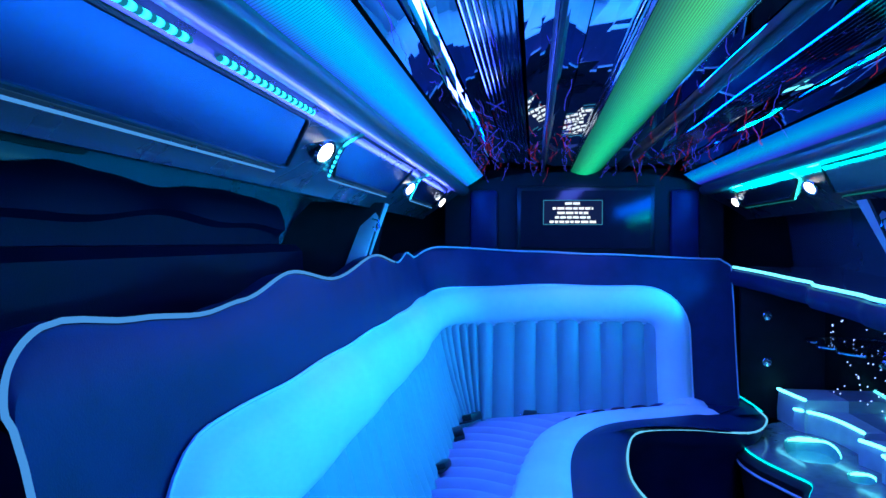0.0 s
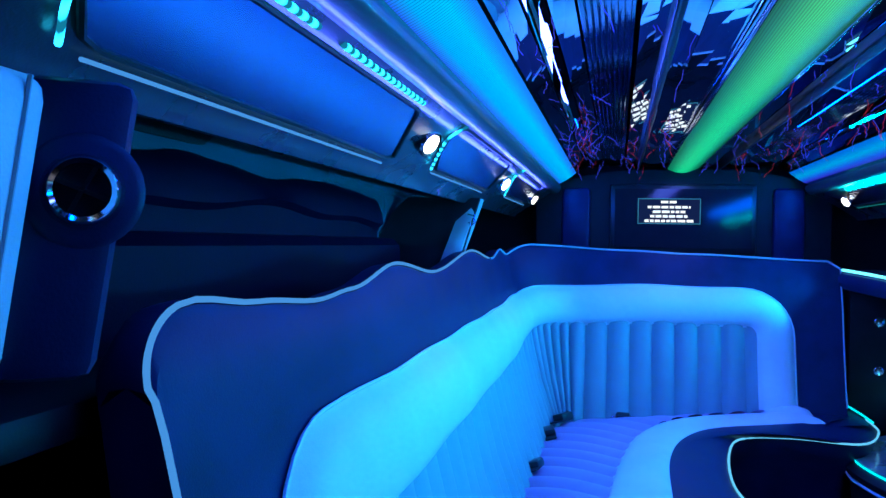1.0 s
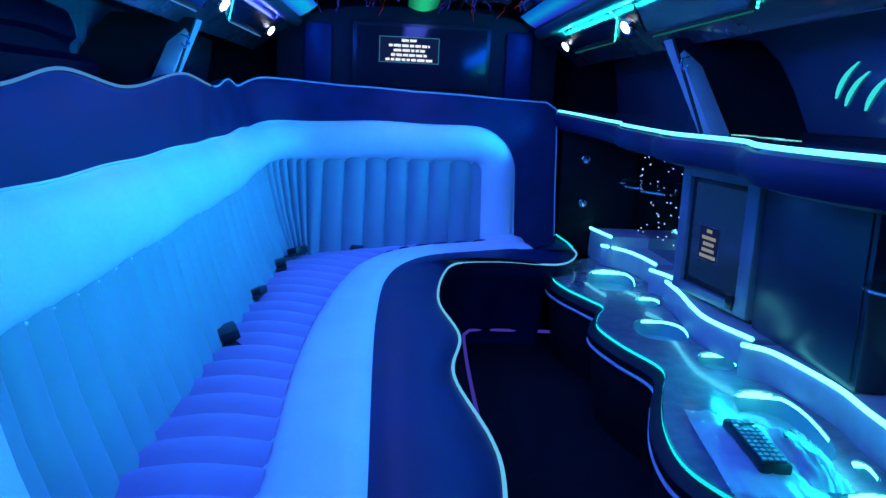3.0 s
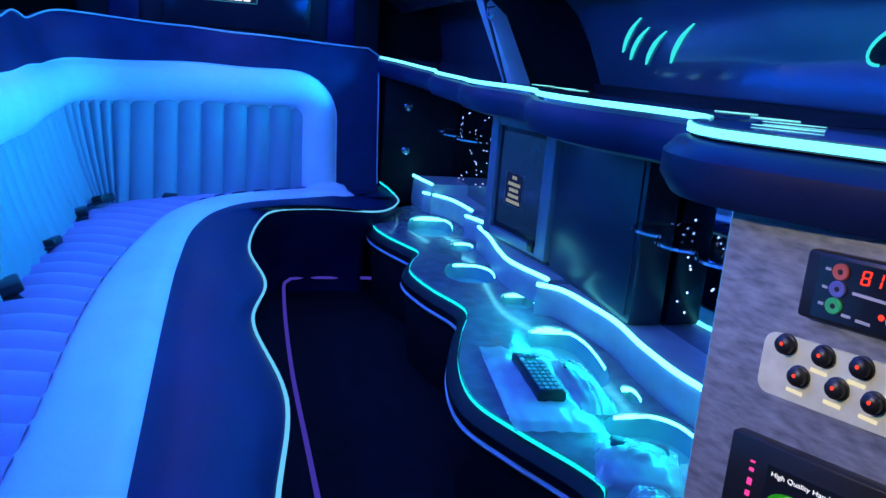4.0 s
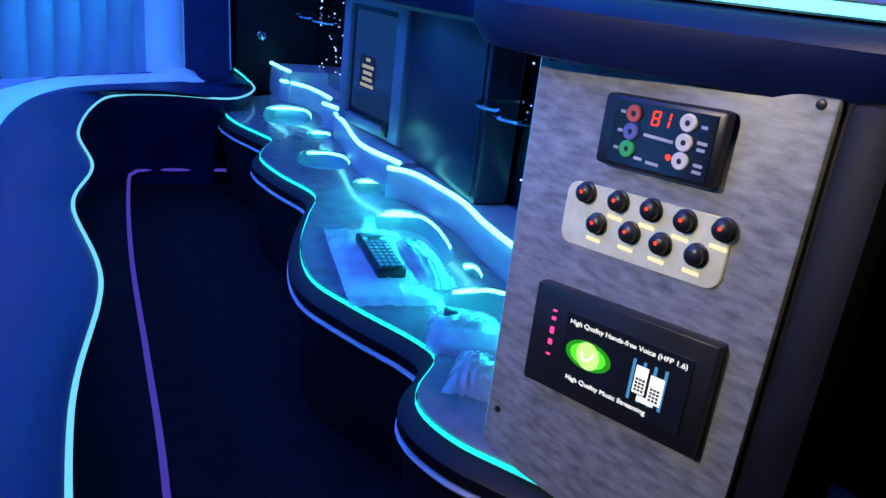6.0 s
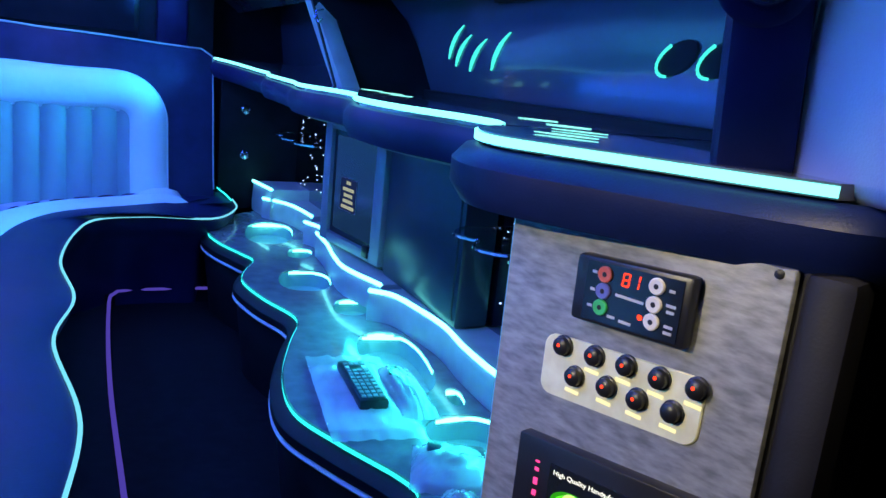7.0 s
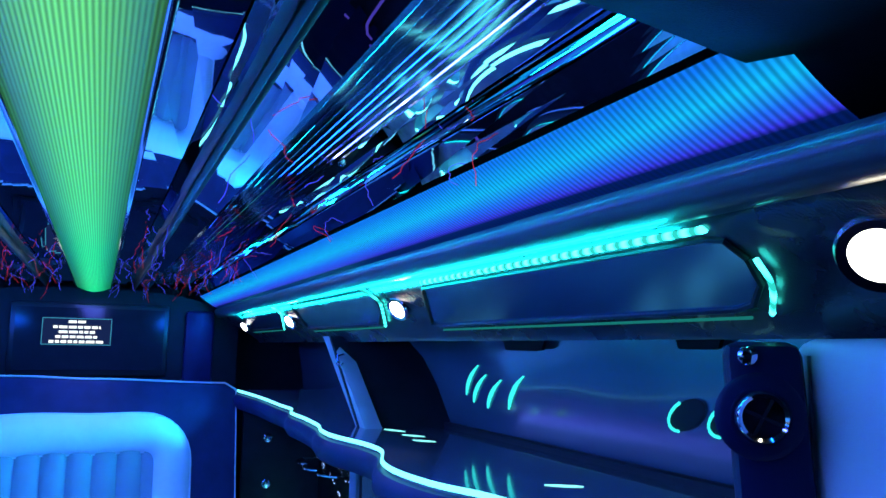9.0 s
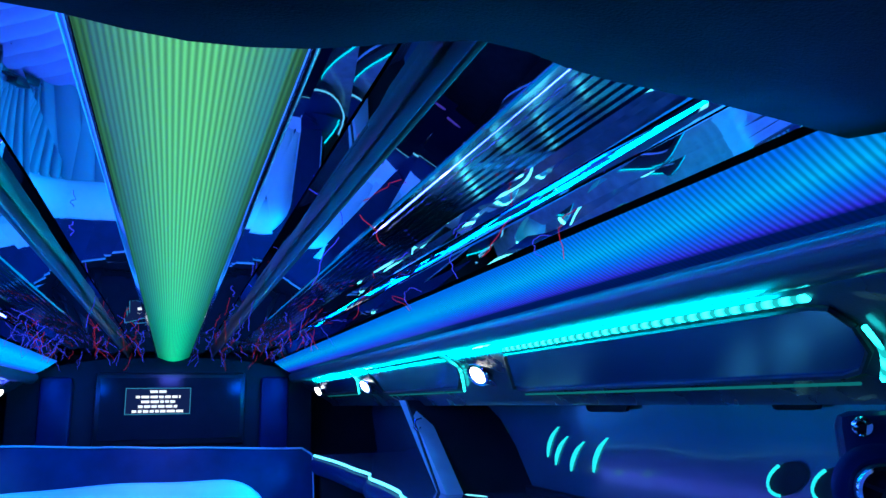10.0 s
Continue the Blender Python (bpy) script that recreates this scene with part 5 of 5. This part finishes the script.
for y, z0, z1 in ((1.94, 1.122, 1.205), (1.90, 1.104, 1.182), (1.82, 1.094, 1.172), (1.705, 1.100, 1.186)):
    pts = [Vector((pane_x(z0 + (z1 - z0) * f), y - dy, z0 + (z1 - z0) * f)) for dy, f in ((0.0, 0.0), (0.018, 0.35), (0.052, 0.72), (0.095, 1.0))]
    pts = curve(pts, 5)
    part("slot", loft([[p + Vector((0, d, 0)) for d in (-w, w)] for p, w in ((p, 0.009 * (0.4 + math.sin(math.pi * (i + 1) / (len(pts) + 1)))) for i, p in enumerate(pts))]), E_SLOT, slots, "slanted lit slot", False)
for y in (1.063, 0.965):
    ring = [(y - 0.046 * math.cos(a) + 0.012 * math.sin(a), 1.140 + 0.020 * math.sin(a) + 0.022 * math.cos(a)) for a in (2 * math.pi * k / 24 for k in range(24))]
    bm = bmesh.new()
    bm.faces.new([bm.verts.new((pane_x(z) - 0.001, yy, z)) for yy, z in ring])
    hole = part("port", bm, BLACK, slots, "dark oval port", False)
    half = [Vector((pane_x(z) - 0.003, yy, z)) for yy, z in ring[6:16]]
    part("port_rim", tube(half, 0.003, 6), E_SLOT, hole, "teal lit port rim")

# pointed emissive shapes lying on the shelf top, in two rows of four
E_SHELFSHAPE = glow("shelf_shape_glow", (0.20, 0.82, 0.90), 1.5)
shelf_shapes = thing("shelf_glow_shapes", (1.0, 1.0, 1.027), "narrow pointed shapes on the shelf top glowing pale cyan", "light slots")
SHELF_SHAPES = (((1.004, 1.159), (1.059, 1.123)),
               ((0.977, 1.03), (1.028, 0.987)),
               ((0.918, 0.924), (0.976, 0.877)),
               ((0.839, 0.839), (0.892, 0.783)),
               ((1.006, 2.174), (1.056, 2.125)),
               ((1.046, 2.078), (1.079, 2.002)),
               ((1.045, 1.933), (1.085, 1.877)),
               ((1.028, 1.818), (1.068, 1.767)))
for (ax, ay), (bx, by) in SHELF_SHAPES:
    a, b = Vector((ax, ay, 1.0204)), Vector((bx, by, 1.0204))
    wide = Vector((a.y - b.y, b.x - a.x, 0)).normalized()
    rows = []
    for k in range(11):
        f = k / 10
        h = 0.0125 * (math.sin(math.pi * (0.04 + 0.92 * f)) ** 0.7)
        c = a.lerp(b, f)
        rows.append([c - wide * h, c - wide * h * 0.6 + Vector((0, 0, 0.0008)), c + wide * h * 0.6 + Vector((0, 0, 0.0008)), c + wide * h])
    part("slot", loft(rows), E_SHELFSHAPE, shelf_shapes, "", False)
